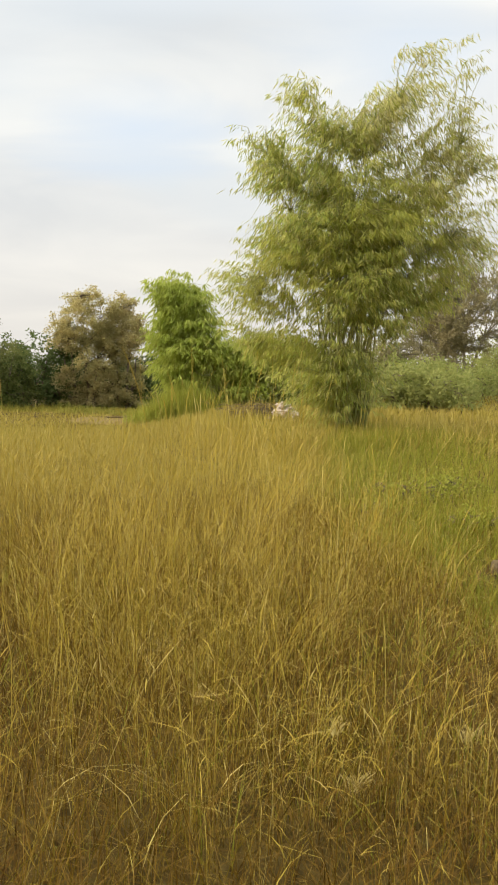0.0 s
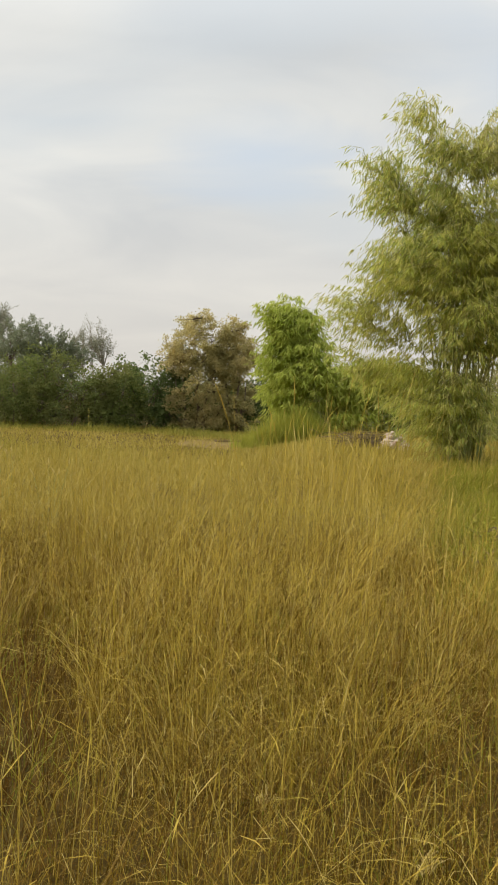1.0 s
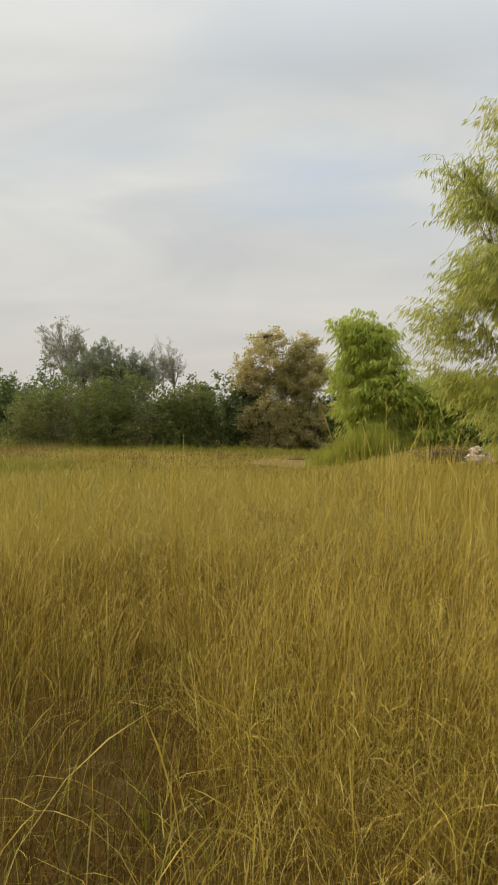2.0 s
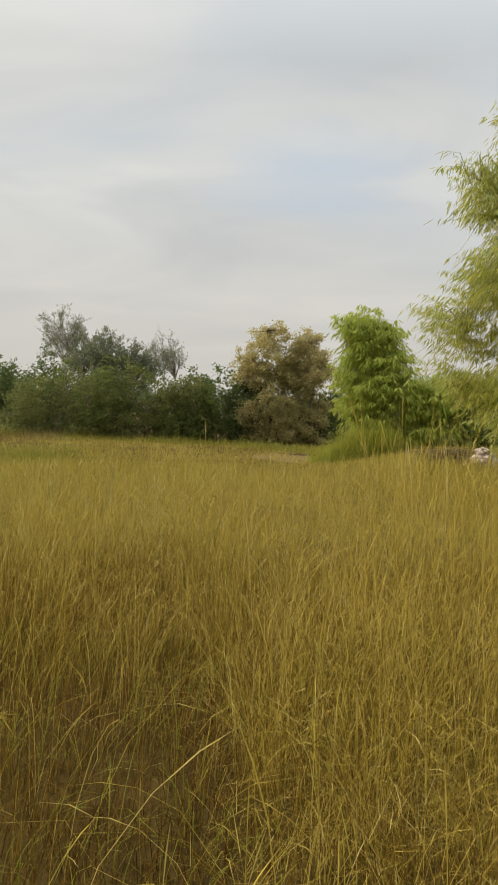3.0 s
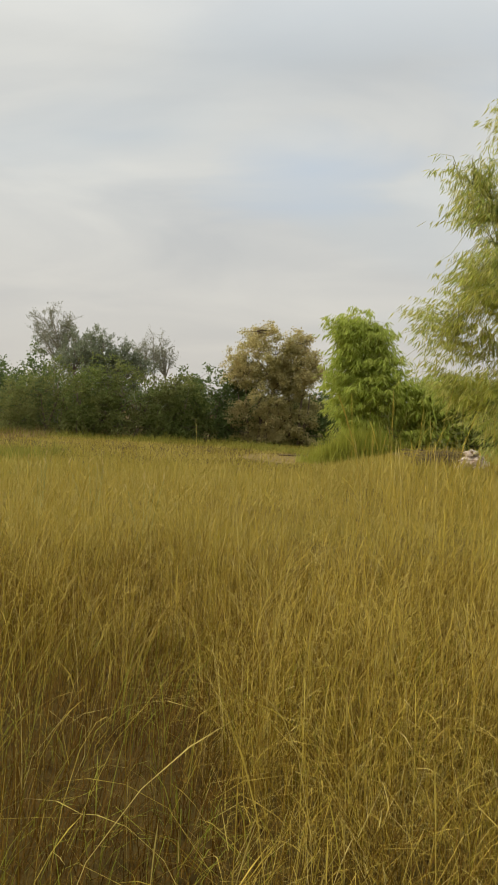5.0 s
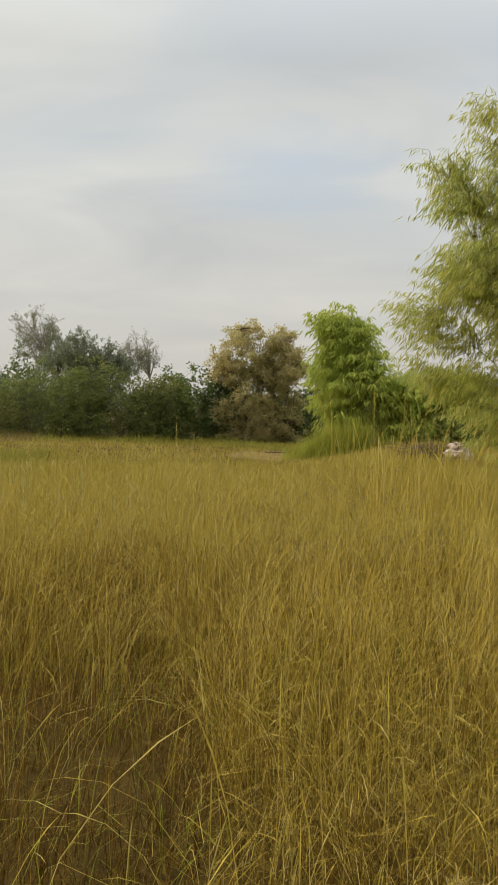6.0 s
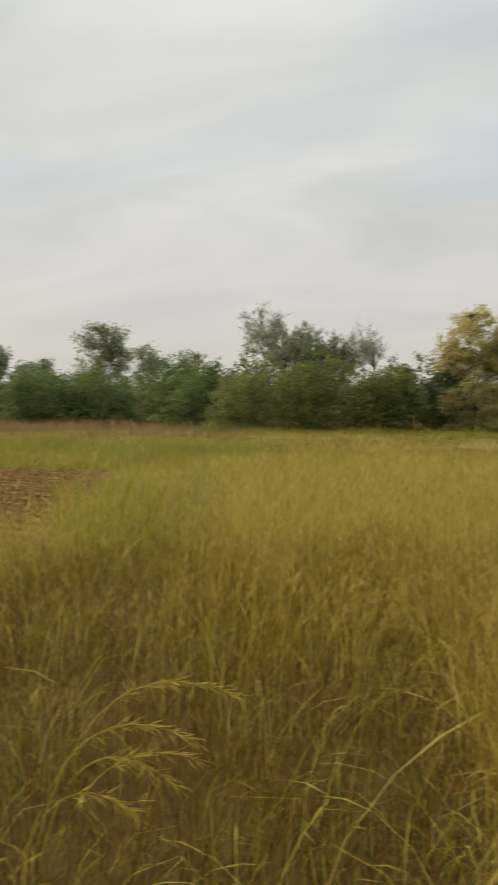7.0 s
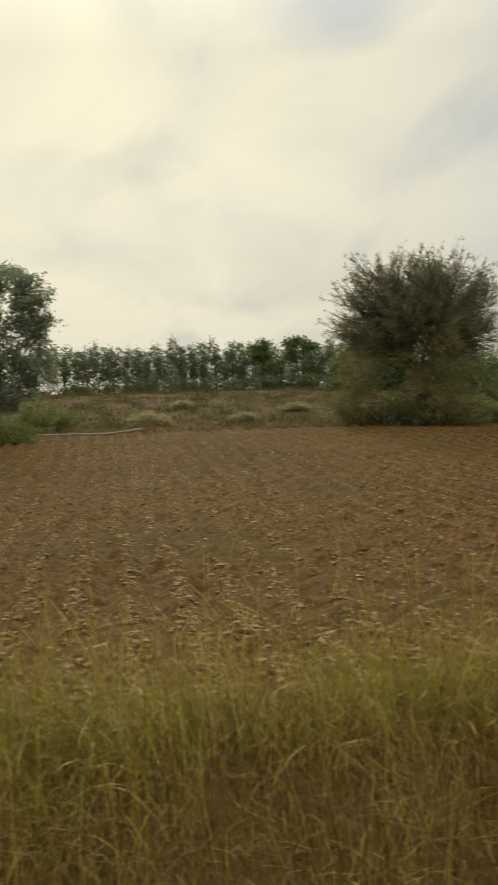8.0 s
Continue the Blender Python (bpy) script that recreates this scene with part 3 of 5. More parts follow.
# sandy bare patch before the brown trees
sx, sy = np.meshgrid(np.linspace(-1, 1, 40), np.linspace(-1, 1, 24))
r = np.hypot(sx, sy)
keep_edge = 1 + 0.12 * waves(sx * 3, sy * 3, 0.6)
px = -3.9 + sx * np.sqrt(1 - sy ** 2 / 2) * 2.3 * keep_edge
py = 28.3 + sy * np.sqrt(1 - sx ** 2 / 2) * 2.4 * keep_edge
pz = hf(px, py) + 0.014 - 0.05 * ss(0.8, 1.0, np.maximum(abs(sx), abs(sy)))
idx = np.arange(px.size).reshape(px.shape)
quads = np.stack([idx[:-1, :-1], idx[:-1, 1:], idx[1:, 1:], idx[1:, :-1]], -1).reshape(-1, 4)
tagged(new("bare_patch", ngon_mesh("bare_patch", np.stack([px, py, pz], -1).reshape(-1, 3), quads, SAND, True)),
       "trodden bare sandy earth at the field's edge", "bare earth", kind="structure")


# ---- bamboo ----
def bamboo(name, x, y, label, culms, lobes, leaf_mat, seed, sprays, leaf_l, leaf_w, foot, dry_lit_above=None):
    """A clump of arching culms; branchlets end in drooping fans of narrow leaves."""
    rng = np.random.default_rng(seed)
    top = base_at(name, x, y, label, "bamboo")
    goals, _ = lobe_points(rng, [(l[0] * 0.9, l[1], l[2] - 0.15, *(0.7 * r for r in l[3:])) for l in lobes if l[3] > 0.41], culms, 0.2)
    paths = []
    for g in goals:
        a = rng.uniform(0, 6.28)
        b = Vector((math.cos(a) * foot * rng.uniform(0.2, 1), math.sin(a) * foot * rng.uniform(0.2, 1), -0.05))
        t = Vector(g)
        t.z = max(t.z, 0.8)
        bend = Vector((b.x * 1.6 + (t.x - b.x) * 0.18, b.y * 1.6 + (t.y - b.y) * 0.18, t.z * 0.72))
        r = rng.uniform(0.014, 0.024)
        pts = [b * (1 - s) ** 2 + bend * 2 * s * (1 - s) + t * s * s for s in np.linspace(0, 1, 9)]
        s = Shape()
        s.tube(pts, [r * (1 - 0.75 * i / 8) for i in range(9)], 6)
        part("culm", s.mesh("culm", CULM), top)
        paths.append(np.array([tuple(p) for p in pts]))
    nodes = np.concatenate([p[2:] for p in paths])
    plumes, _ = lobe_points(rng, [(*l[:3], *(max(r - 0.1, 0.14) for r in l[3:])) for l in lobes], sprays // 10, 0.4, 0.8)
    heart = nodes.mean(0)
    pick = rng.integers(0, len(plumes), sprays)
    ends = plumes[pick] + np.clip(rng.normal(0, 1, (sprays, 3)), -1.7, 1.7) * np.array([0.25, 0.25, 0.18])
    outer = ends - np.array([heart[0], heart[1], 0])
    outer[:, 2] = 0
    outer /= np.linalg.norm(outer, axis=1, keepdims=True) + 1e-6
    near = nodes[np.argmin(((ends[:, None] - nodes[None]) ** 2).sum(2), axis=1)]
    twig = Shape()
    for a, b in list(zip(near, ends))[::4]:
        m = (a + b) / 2 + np.array([0, 0, 0.16]) + rng.normal(0, 0.05, 3)
        twig.tube([a, m, b], [0.008, 0.006, 0.003], 3, False)
    tagged(part("branchwork", twig.mesh("branchwork", CULM), top), kind="stuff")
    fan = 15
    way = ends - near
    way[:, 2] *= 0.4
    way /= np.linalg.norm(way, axis=1, keepdims=True) + 1e-6
    way = way * 0.4 + outer * 0.6 + rng.normal(0, 0.25, (sprays, 3)) * np.array([1, 1, 0.3])
    cross = np.stack([-way[:, 1], way[:, 0], np.zeros(sprays)], 1)
    along = rng.uniform(-0.42, 0.08, (sprays, fan, 1))
    swing = rng.choice([-1.0, 1.0], (sprays, fan, 1)) * rng.uniform(0.2, 1.0, (sprays, fan, 1))
    places = (ends[:, None] + way[:, None] * along + cross[:, None] * swing * 0.05 + np.array([0, 0, -0.35]) * along ** 2).reshape(-1, 3)
    ways = (way[:, None] * 0.7 + cross[:, None] * swing * 0.9).reshape(-1, 3)
    v, f = leaf_quads(rng, places, ways, leaf_l, leaf_w, 1.15, 0.42)
    # bleached share grows upward, and towards the right to paint light there
    dry = (rng.random(len(places)) < dry_lit_above[1] * ss(dry_lit_above[0], dry_lit_above[0] + 1.6, places[:, 2] + 1.0 * places[:, 0])) if dry_lit_above else np.zeros(len(places), bool)
    keep = np.repeat(~dry, 4)
    part("foliage", ngon_mesh("foliage", v[keep], f[:int((~dry).sum())], leaf_mat), top)
    if dry.any():
        part("dry_lit_foliage", ngon_mesh("dry_lit_foliage", v[~keep], f[:int(dry.sum())], BAMBOO_DRY_LIT), top, "bleached straw-coloured leaves near the tips, and as painted light on the right side")
    return top


bamboo("bamboo_clump", 1.75, 16.9, "tall bushy bamboo clump with yellow-green drooping leaves", 52,
       [(0.15, 0, 2.7, 1.45, 1.3, 1.0), (-0.35, 0, 3.7, 1.4, 1.2, 0.8), (0.7, 0, 3.7, 1.3, 1.2, 0.9), (0.3, 0, 4.6, 1.5, 1.0, 0.8),
        (-1.75, 0, 5.35, 0.55, 0.5, 0.3), (-1.3, 0, 4.75, 0.65, 0.6, 0.4), (-0.9, 0, 6.3, 0.45, 0.4, 0.22), (-0.5, 0, 5.7, 0.7, 0.5, 0.4),
        (0.2, 0, 5.7, 0.8, 0.5, 0.4), (1.1, 0, 6.2, 0.7, 0.5, 0.4), (1.25, 0, 7.0, 0.34, 0.35, 0.32), (1.9, 0, 7.0, 0.42, 0.4, 0.28), (1.7, 0, 6.4, 0.5, 0.35, 0.3), (2.15, 0, 6.0, 0.4, 0.4, 0.34), (2.0, 0, 5.5, 0.5, 0.5, 0.36),
        (2.75, 0, 5.1, 0.42, 0.4, 0.36), (2.65, 0, 4.4, 0.4, 0.4, 0.34), (2.1, 0, 3.6, 0.7, 0.7, 0.6), (1.8, 0, 4.6, 0.7, 0.6, 0.5), (1.6, 0, 5.3, 0.7, 0.5, 0.4), (0.6, 0, 5.6, 0.9, 0.5, 0.4),
        (-1.2, 0, 3.5, 0.9, 0.8, 0.55), (-0.8, 0, 5.0, 0.8, 0.6, 0.5), (-1.6, 0.2, 2.7, 0.75, 0.7, 0.5), (-2.4, 0.3, 3.1, 0.4, 0.4, 0.3), (-1.6, 0.1, 1.9, 0.55, 0.5, 0.45),
        (-0.8, 0, 1.4, 0.8, 0.8, 0.8), (0.0, -0.2, 0.9, 0.6, 0.5, 0.8), (-0.4, -0.3, 0.7, 0.5, 0.4, 0.6), (0.5, -0.3, 1.0, 0.5, 0.4, 0.7), (1.8, 0.2, 3.0, 0.7, 0.7, 0.5), (1.3, 0.2, 2.4, 0.5, 0.5, 0.4)],
       BAMBOO_LEAF, 11, 6000, 0.175, 0.0185, 0.5, (4.9, 0.6))
bamboo("young_bamboo", -1.7, 28.0, "fresh green young bamboo thicket with drooping leaves", 26,
       [(-0.85, 0, 3.85, 0.75, 0.6, 0.6), (-1.45, 0, 3.85, 0.3, 0.35, 0.22), (-0.2, 0, 3.6, 0.7, 0.6, 0.6), (-0.5, 0, 2.9, 0.95, 0.7, 0.5), (-0.95, 0, 2.2, 0.7, 0.6, 0.5), (-0.2, 0, 2.1, 0.9, 0.8, 0.6),
        (-0.7, 0, 1.4, 0.8, 0.7, 0.5), (0.6, 0, 2.1, 0.7, 0.6, 0.5), (1.2, 0, 1.7, 0.8, 0.7, 0.6), (2.1, -0.1, 1.9, 0.9, 0.8, 0.7), (3.0, -0.1, 1.9, 0.9, 0.8, 0.7),
        (-0.3, 0, 0.7, 1.0, 0.7, 0.5), (1.8, 0, 0.8, 1.5, 0.8, 0.5), (0.4, 0, 2.8, 0.4, 0.4, 0.35)],
       BAMBOO_GREEN, 12, 3300, 0.25, 0.036, 0.7)

# ---- trees behind the field ----
tree("brown_tree", -6.8, 35.0, "multi-stemmed tree with brownish autumn foliage", "tree",
     [(-0.2, 0, -0.5, 0, 2.4, 0.07), (0.1, 0.1, 0.1, 0, 2.6, 0.08), (0.35, 0, 0.6, 0, 2.2, 0.06), (-0.45, 0.1, -0.8, 0.1, 2.0, 0.05)],
     [(0, 0, 3.75, 1.0, 0.9, 0.95), (-0.6, 0, 2.8, 0.8, 0.8, 0.8), (0.5, 0, 2.4, 0.8, 0.8, 0.8), (0.6, -0.3, 1.7, 1.0, 0.7, 0.6), (-0.4, 0, 4.4, 0.5, 0.5, 0.4), (0.45, 0, 4.55, 0.5, 0.5, 0.4), (-1.0, 0, 3.3, 0.5, 0.6, 0.6), (0.1, 0.1, 2.9, 0.95, 0.8, 0.8), (0.9, 0.2, 3.2, 0.6, 0.6, 0.9), (0.2, 0.1, 1.0, 1.3, 0.6, 0.5), (0.0, -0.1, 0.5, 1.5, 0.5, 0.45), (-0.7, -0.1, 1.3, 0.6, 0.5, 0.6)],
     (27000, 0.085, 0.052), BROWN_LEAF, seed=21, group="brown trees", twig=900, skip=5, shell=0.35, sprig=0.085, along=0.12, clumps=12, clump_shape=(0.6, 0.84, 0.27))
tree("brown_tree", -5.3, 35.4, "multi-stemmed tree with brownish autumn foliage", "tree",
     [(-0.1, 0, -0.3, 0, 2.4, 0.07), (0.15, 0.1, 0.3, 0, 2.6, 0.07), (0.3, 0, 0.55, 0, 2.0, 0.05)],
     [(0, 0, 3.85, 0.8, 0.8, 0.95), (0.3, 0, 2.8, 0.95, 0.8, 0.9), (-0.3, 0, 1.9, 0.8, 0.7, 0.7), (0.2, 0, 4.4, 0.4, 0.4, 0.35), (0.6, 0, 3.2, 0.5, 0.5, 0.7), (-0.6, 0.1, 2.8, 0.6, 0.6, 0.9), (0.3, 0.1, 1.3, 0.9, 0.6, 0.6), (0.1, -0.1, 0.5, 1.3, 0.5, 0.45)],
     (23000, 0.085, 0.052), BROWN_LEAF, seed=22, group="brown trees", twig=800, skip=5, shell=0.35, sprig=0.085, along=0.12, clumps=12, clump_shape=(0.6, 0.84, 0.27))
fan_tree("thorn_tree", 8.0, 33.6, "grey-brown thorn tree with a spreading crown",
         [(0, 0, -0.2, 0, 1.6, 0.12), (0.1, 0, 0.9, 0, 2.2, 0.09), (-0.1, 0, -0.9, 0, 1.7, 0.08), (0, 0, 0.3, 0.3, 2.6, 0.08), (-0.1, 0, -1.5, 0, 1.5, 0.06)],
         [(0.5, 0, 2.3, 2.2, 1.8, 2.7, -0.1, 0.6), (-1.2, 0, 1.7, 1.6, 1.2, 1.3, -0.3, 0.4)], 80, 8, 6, (10, 0.12, 0.04), THORN_BROWN, 23, PALE_BARK, limb_r=0.03, second_l=0.8, rise=0.05, trunk_z=0.35)


def shrub(name, x, y, wide, high, label, mat, seed, leaf=(4500, 0.15, 0.075), deep=None, group="", lean=0.0):
    """A dense bush that reaches the ground, of several uneven lobes."""
    if leaf[1] > 0.135:
        leaf = (int(leaf[0] * 2.1), leaf[1] * 0.68, leaf[2] * 0.68)
    rng = np.random.default_rng(seed)
    deep = deep or min(wide, 2.6) * 0.5
    lobes = []
    for i in range(max(5, int(wide * 3))):
        u = rng.uniform(-0.5, 0.5) * wide
        h = high * rng.uniform(0.72, 1.0) * (1 - 0.35 * abs(2 * u / wide) ** 3)
        lobes.append((u * 0.85, rng.uniform(-0.3, 0.3) * deep, h * 0.62, rng.uniform(0.16, 0.26) * min(wide, 3.4) + 0.15, deep * 0.6, h * 0.38))
        lobes.append((u * 0.9, rng.uniform(-0.2, 0.2) * deep, h * 0.25, 0.2 * min(wide, 3.4) + 0.2, deep * 0.7, h * 0.27))
    legs = [(rng.uniform(-0.4, 0.4) * wide * 0.8, 0, rng.uniform(-0.42, 0.42) * wide, 0, high * 0.5, 0.035) for _ in range(max(3, int(wide * 1.6)))]
    ang = math.atan2(-x, y)
    c, s = math.cos(ang), math.sin(ang)
    lobes = [(a * c - b * s, a * s + b * c, z, math.hypot(rx * c, ry * s), math.hypot(rx * s, ry * c), rz) for a, b, z, rx, ry, rz in lobes]
    legs = [(a * c, a * s, t * c, t * s, h, r) for a, _, t, _, h, r in legs]
    leaf = (int(leaf[0] * 0.78), leaf[1] * 1.0, leaf[2] * 1.15)
    return tree(name, x, y, label, "bush", legs, lobes, leaf, mat, seed=seed, group=group, main=18, twig=int(150 + 170 * wide), shell=0.6, limb_r=0.03, skip=8, sprig=0.085, along=0.1, clumps=7, trunk_name="woody_frame", crown_name="foliage")


HEDGE = "scrub hedge behind the field"
shrub("shrub", -14.9, 33.2, 3.9, 3.11, "dense dark green shrub at the field's edge", SHRUB_LEAF, 31, (13000, 0.105, 0.056), group=HEDGE)
shrub("shrub", -12.3, 33.4, 4.4, 3.48, "dense shrub with some dry brown stems", SHRUB_LEAF, 32, (15000, 0.105, 0.054), group=HEDGE)
shrub("shrub", -10.2, 34.2, 3.6, 3.06, "dense shrub with some dry brown stems", SHRUB_LEAF, 33, (13000, 0.105, 0.054), group=HEDGE)
shrub("shrub", -8.5, 35.4, 2.9, 4.01, "dark green leafy shrub beside a brown tree", DARK_LEAF, 34, (11500, 0.125, 0.07), group=HEDGE)
shrub("shrub", -10.05, 36.4, 1.7, 3.71, "dark green leafy shrub beside a brown tree", DARK_LEAF, 35, (4622, 0.122, 0.071), group=HEDGE)
shrub("shrub", -4.2, 36.8, 4.2, 2.88, "dark green leafy shrub beside a brown tree", DARK_LEAF, 36, (8892, 0.122, 0.071), group=HEDGE)
shrub("shrub", -17.9, 35.5, 5.2, 3.48, "dense dark green shrub at the field's edge", DARK_LEAF, 37, (14500, 0.115, 0.062), group=HEDGE)
shrub("shrub", -17.9, 38.5, 3.4, 4.31, "dark green leafy shrub standing above the hedge", DARK_LEAF, 38, (8892, 0.130, 0.071), group=HEDGE)
shrub("shrub", -21.3, 37.0, 5.5, 3.48, "dense dark green shrub at the field's edge", DARK_LEAF, 39, (12450, 0.116, 0.063), group=HEDGE)
shrub("shrub", -25.2, 37.6, 6.0, 3.30, "dense dark green shrub at the field's edge", DARK_LEAF, 40, (12450, 0.122, 0.067), group=HEDGE)
shrub("shrub", -28.6, 35.6, 4.4, 3.00, "rounded green shrub standing forward of the hedge", DARK_LEAF, 41, (11560, 0.122, 0.067), group=HEDGE)
shrub("shrub", -32.8, 38.0, 6.8, 3.23, "dense dark green shrub at the field's edge", DARK_LEAF, 42, (10500, 0.184, 0.105), group=HEDGE)
shrub("shrub", -38.0, 37.5, 7.3, 3.30, "dense dark green shrub at the field's edge", DARK_LEAF, 43, (10500, 0.184, 0.105), group=HEDGE)
shrub("shrub", -43.4, 37.5, 7.3, 3.23, "dense dark green shrub at the field's edge", DARK_LEAF, 44, (10500, 0.195, 0.118), group=HEDGE)
shrub("shrub", -48.5, 36.0, 7.3, 3.11, "dense dark green shrub at the field's edge", DARK_LEAF, 45, (10000, 0.195, 0.118), group=HEDGE)
shrub("shrub", -43.9, 26.2, 7.8, 3.33, "low dark green rounded bush", DARK_LEAF, 46, (11000, 0.184, 0.105), group=HEDGE)
shrub("shrub", -44.8, 21.4, 7.5, 3.68, "dark green bush with upright shoots", DARK_LEAF, 47, (11000, 0.184, 0.093), group=HEDGE)
shrub("shrub", -46.0, 17.2, 7.8, 3.68, "dark green bush with upright shoots", DARK_LEAF, 48, (11000, 0.184, 0.093), group=HEDGE)
shrub("shrub", 4.2, 35.0, 5.2, 2.47, "low green scrub behind the bamboo", SOFT_LEAF, 49, (6403, 0.149, 0.081), group=HEDGE)
shrub("shrub", 9.0, 38.5, 7.2, 3.06, "low green scrub behind the bamboo", SOFT_LEAF, 50, (7825, 0.149, 0.081), group=HEDGE)
shrub("shrub", 13.5, 39.5, 6.5, 3.50, "low green scrub behind the bamboo", SOFT_LEAF, 51, (7114, 0.149, 0.081), group=HEDGE)

shrub("shrub", -7.0, 37.6, 5.0, 2.78, "dark green leafy shrub behind the brown trees", DARK_LEAF, 151, (8563, 0.122, 0.071), group=HEDGE)
shrub("shrub", -0.5, 37.0, 5.0, 2.46, "dark green leafy shrub behind the young bamboo", DARK_LEAF, 152, (7905, 0.122, 0.071), group=HEDGE)
shrub("shrub", -1.0, 30.0, 3.6, 1.82, "dark green leafy shrub behind the young bamboo", SHRUB_LEAF, 153, (5270, 0.139, 0.081), group=HEDGE)
shrub("shrub", 1.6, 27.6, 3.0, 2.14, "green leafy shrub between the bamboos", SHRUB_LEAF, 154, (4743, 0.131, 0.071), group=HEDGE)
shrub("shrub", -30.5, 41.5, 8.0, 3.21, "dense dark green shrub of the hedge", DARK_LEAF, 155, (8500, 0.204, 0.118), group=HEDGE)
shrub("shrub", -40.5, 41.0, 8.0, 3.21, "dense dark green shrub of the hedge", DARK_LEAF, 156, (8500, 0.204, 0.118), group=HEDGE)
shrub("shrub", -50.5, 40.0, 8.0, 3.21, "dense dark green shrub of the hedge", DARK_LEAF, 157, (8500, 0.204, 0.118), group=HEDGE)
shrub("shrub", -53.0, 33.0, 7.0, 3.21, "dense dark green shrub of the hedge", DARK_LEAF, 158, (8500, 0.204, 0.118), group=HEDGE)
shrub("shrub", -50.0, 26.5, 7.0, 3.42, "dense dark green shrub of the hedge", DARK_LEAF, 159, (8500, 0.204, 0.118), group=HEDGE)
shrub("shrub", -21.5, 41.0, 7.0, 3.32, "dense dark green shrub of the hedge", DARK_LEAF, 160, (9222, 0.138, 0.080), group=HEDGE)
shrub("shrub", -14.0, 38.5, 7.0, 3.10, "dense dark green shrub of the hedge", DARK_LEAF, 161, (9222, 0.130, 0.071), group=HEDGE)
shrub("shrub", 6.3, 29.6, 3.6, 1.9, "light green low scrub beside the bamboo", SOFT_LEAF, 162, (6000, 0.14, 0.07), group=HEDGE)
shrub("shrub", 9.3, 31.0, 3.8, 2.1, "light green low scrub beside the bamboo", SOFT_LEAF, 163, (5600, 0.14, 0.07), group=HEDGE)
shrub("shrub", 4.7, 25.0, 3.4, 1.7, "light green soft bush beside the bamboo", SOFT_LEAF, 167, (7000, 0.13, 0.055), group=HEDGE)
shrub("shrub", -6.4, 36.2, 4.2, 1.6, "low dark green growth behind the brown trees", DARK_LEAF, 164, (4500, 0.14, 0.08), group=HEDGE)
shrub("shrub", -47.5, 12.6, 7.8, 3.35, "dense dark green shrub of the hedge", DARK_LEAF, 165, (8000, 0.198, 0.115), group=HEDGE)
shrub("shrub", -52.0, 20.0, 7.0, 3.5, "dense dark green shrub of the hedge", DARK_LEAF, 166, (8000, 0.198, 0.115), group=HEDGE)

# far scrub, its haze put into the leaf colour
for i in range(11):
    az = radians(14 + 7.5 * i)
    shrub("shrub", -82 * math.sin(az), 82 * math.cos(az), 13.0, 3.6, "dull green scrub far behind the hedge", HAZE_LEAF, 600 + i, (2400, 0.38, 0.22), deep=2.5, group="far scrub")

fan_tree("bare_tree", -16.0, 36.4, "thin grey half-bare tree with a fan of fine upright twigs",
         [(0, 0, -0.15, 0, 3.2, 0.06), (0.05, 0, 0.2, 0, 3.4, 0.045)],
         [(-0.35, 0, 4.1, 1.1, 0.5, 0.95, -0.25, 0.75), (-0.2, 0, 3.2, 1.1, 0.5, 0.7, -0.2, 0.25)], 34, 7, 4, (9, 0.09, 0.02), TWIG_LEAF, 52, PALE_BARK, limb_r=0.028, second_l=0.55, twig_l=0.25, rise=0.12, trunk_z=0.6)
fan_tree("feathery_tree", -13.9, 35.4, "feathery grey-green thorn tree with a flat layered crown",
         [(0, 0, -0.3, 0, 2.4, 0.08), (0.1, 0, 0.9, 0, 2.2, 0.06), (0, 0, -0.9, 0, 2.5, 0.05)],
         [(-0.3, 0, 2.7, 1.3, 0.8, 1.6, 0.1, 0.45), (0.9, 0, 2.3, 1.4, 0.8, 1.2, 0.0, 0.35), (0.2, 0, 1.9, 2.0, 0.8, 0.9, 0.0, 0.3)], 56, 9, 5, (11, 0.11, 0.034), GREY_LEAF, 53, limb_r=0.03, second_l=0.6, twig_l=0.28, rise=-0.08, spread=0.4)
fan_tree("bare_tree", -12.0, 38.2, "grey half-bare tree with fine upright twigs",
         [(0, 0, -0.1, 0, 2.4, 0.07), (0.1, 0, 0.4, 0, 2.6, 0.05), (0, 0, -0.6, 0, 2.4, 0.05)],
         [(-0.2, 0, 2.9, 1.15, 0.6, 1.5, 0.1, 1.0)], 34, 7, 4, (8, 0.08, 0.018), TWIG_LEAF, 54, PALE_BARK, limb_r=0.024, second_l=0.5, twig_l=0.25, rise=0.25, trunk_z=0.6)


def uneven_crown(seed, n, half, z0, z1, turn=0.7):
    """Many small overlapping lobes in a ragged upright envelope, wider across the view."""
    r2 = np.random.default_rng(seed)
    out = []
    for i in range(n):
        t = (i + r2.random()) / n
        spread = half * (0.55 + 0.75 * math.sin(math.pi * (0.12 + 0.8 * t))) * 0.72
        a = r2.uniform(-1, 1) * spread
        r = half * r2.uniform(0.26, 0.48)
        out.append((a * math.cos(turn), a * math.sin(turn), z0 + (z1 - z0) * t - r * 0.3, r * 1.15, r, r * r2.uniform(0.6, 0.9)))
    return out


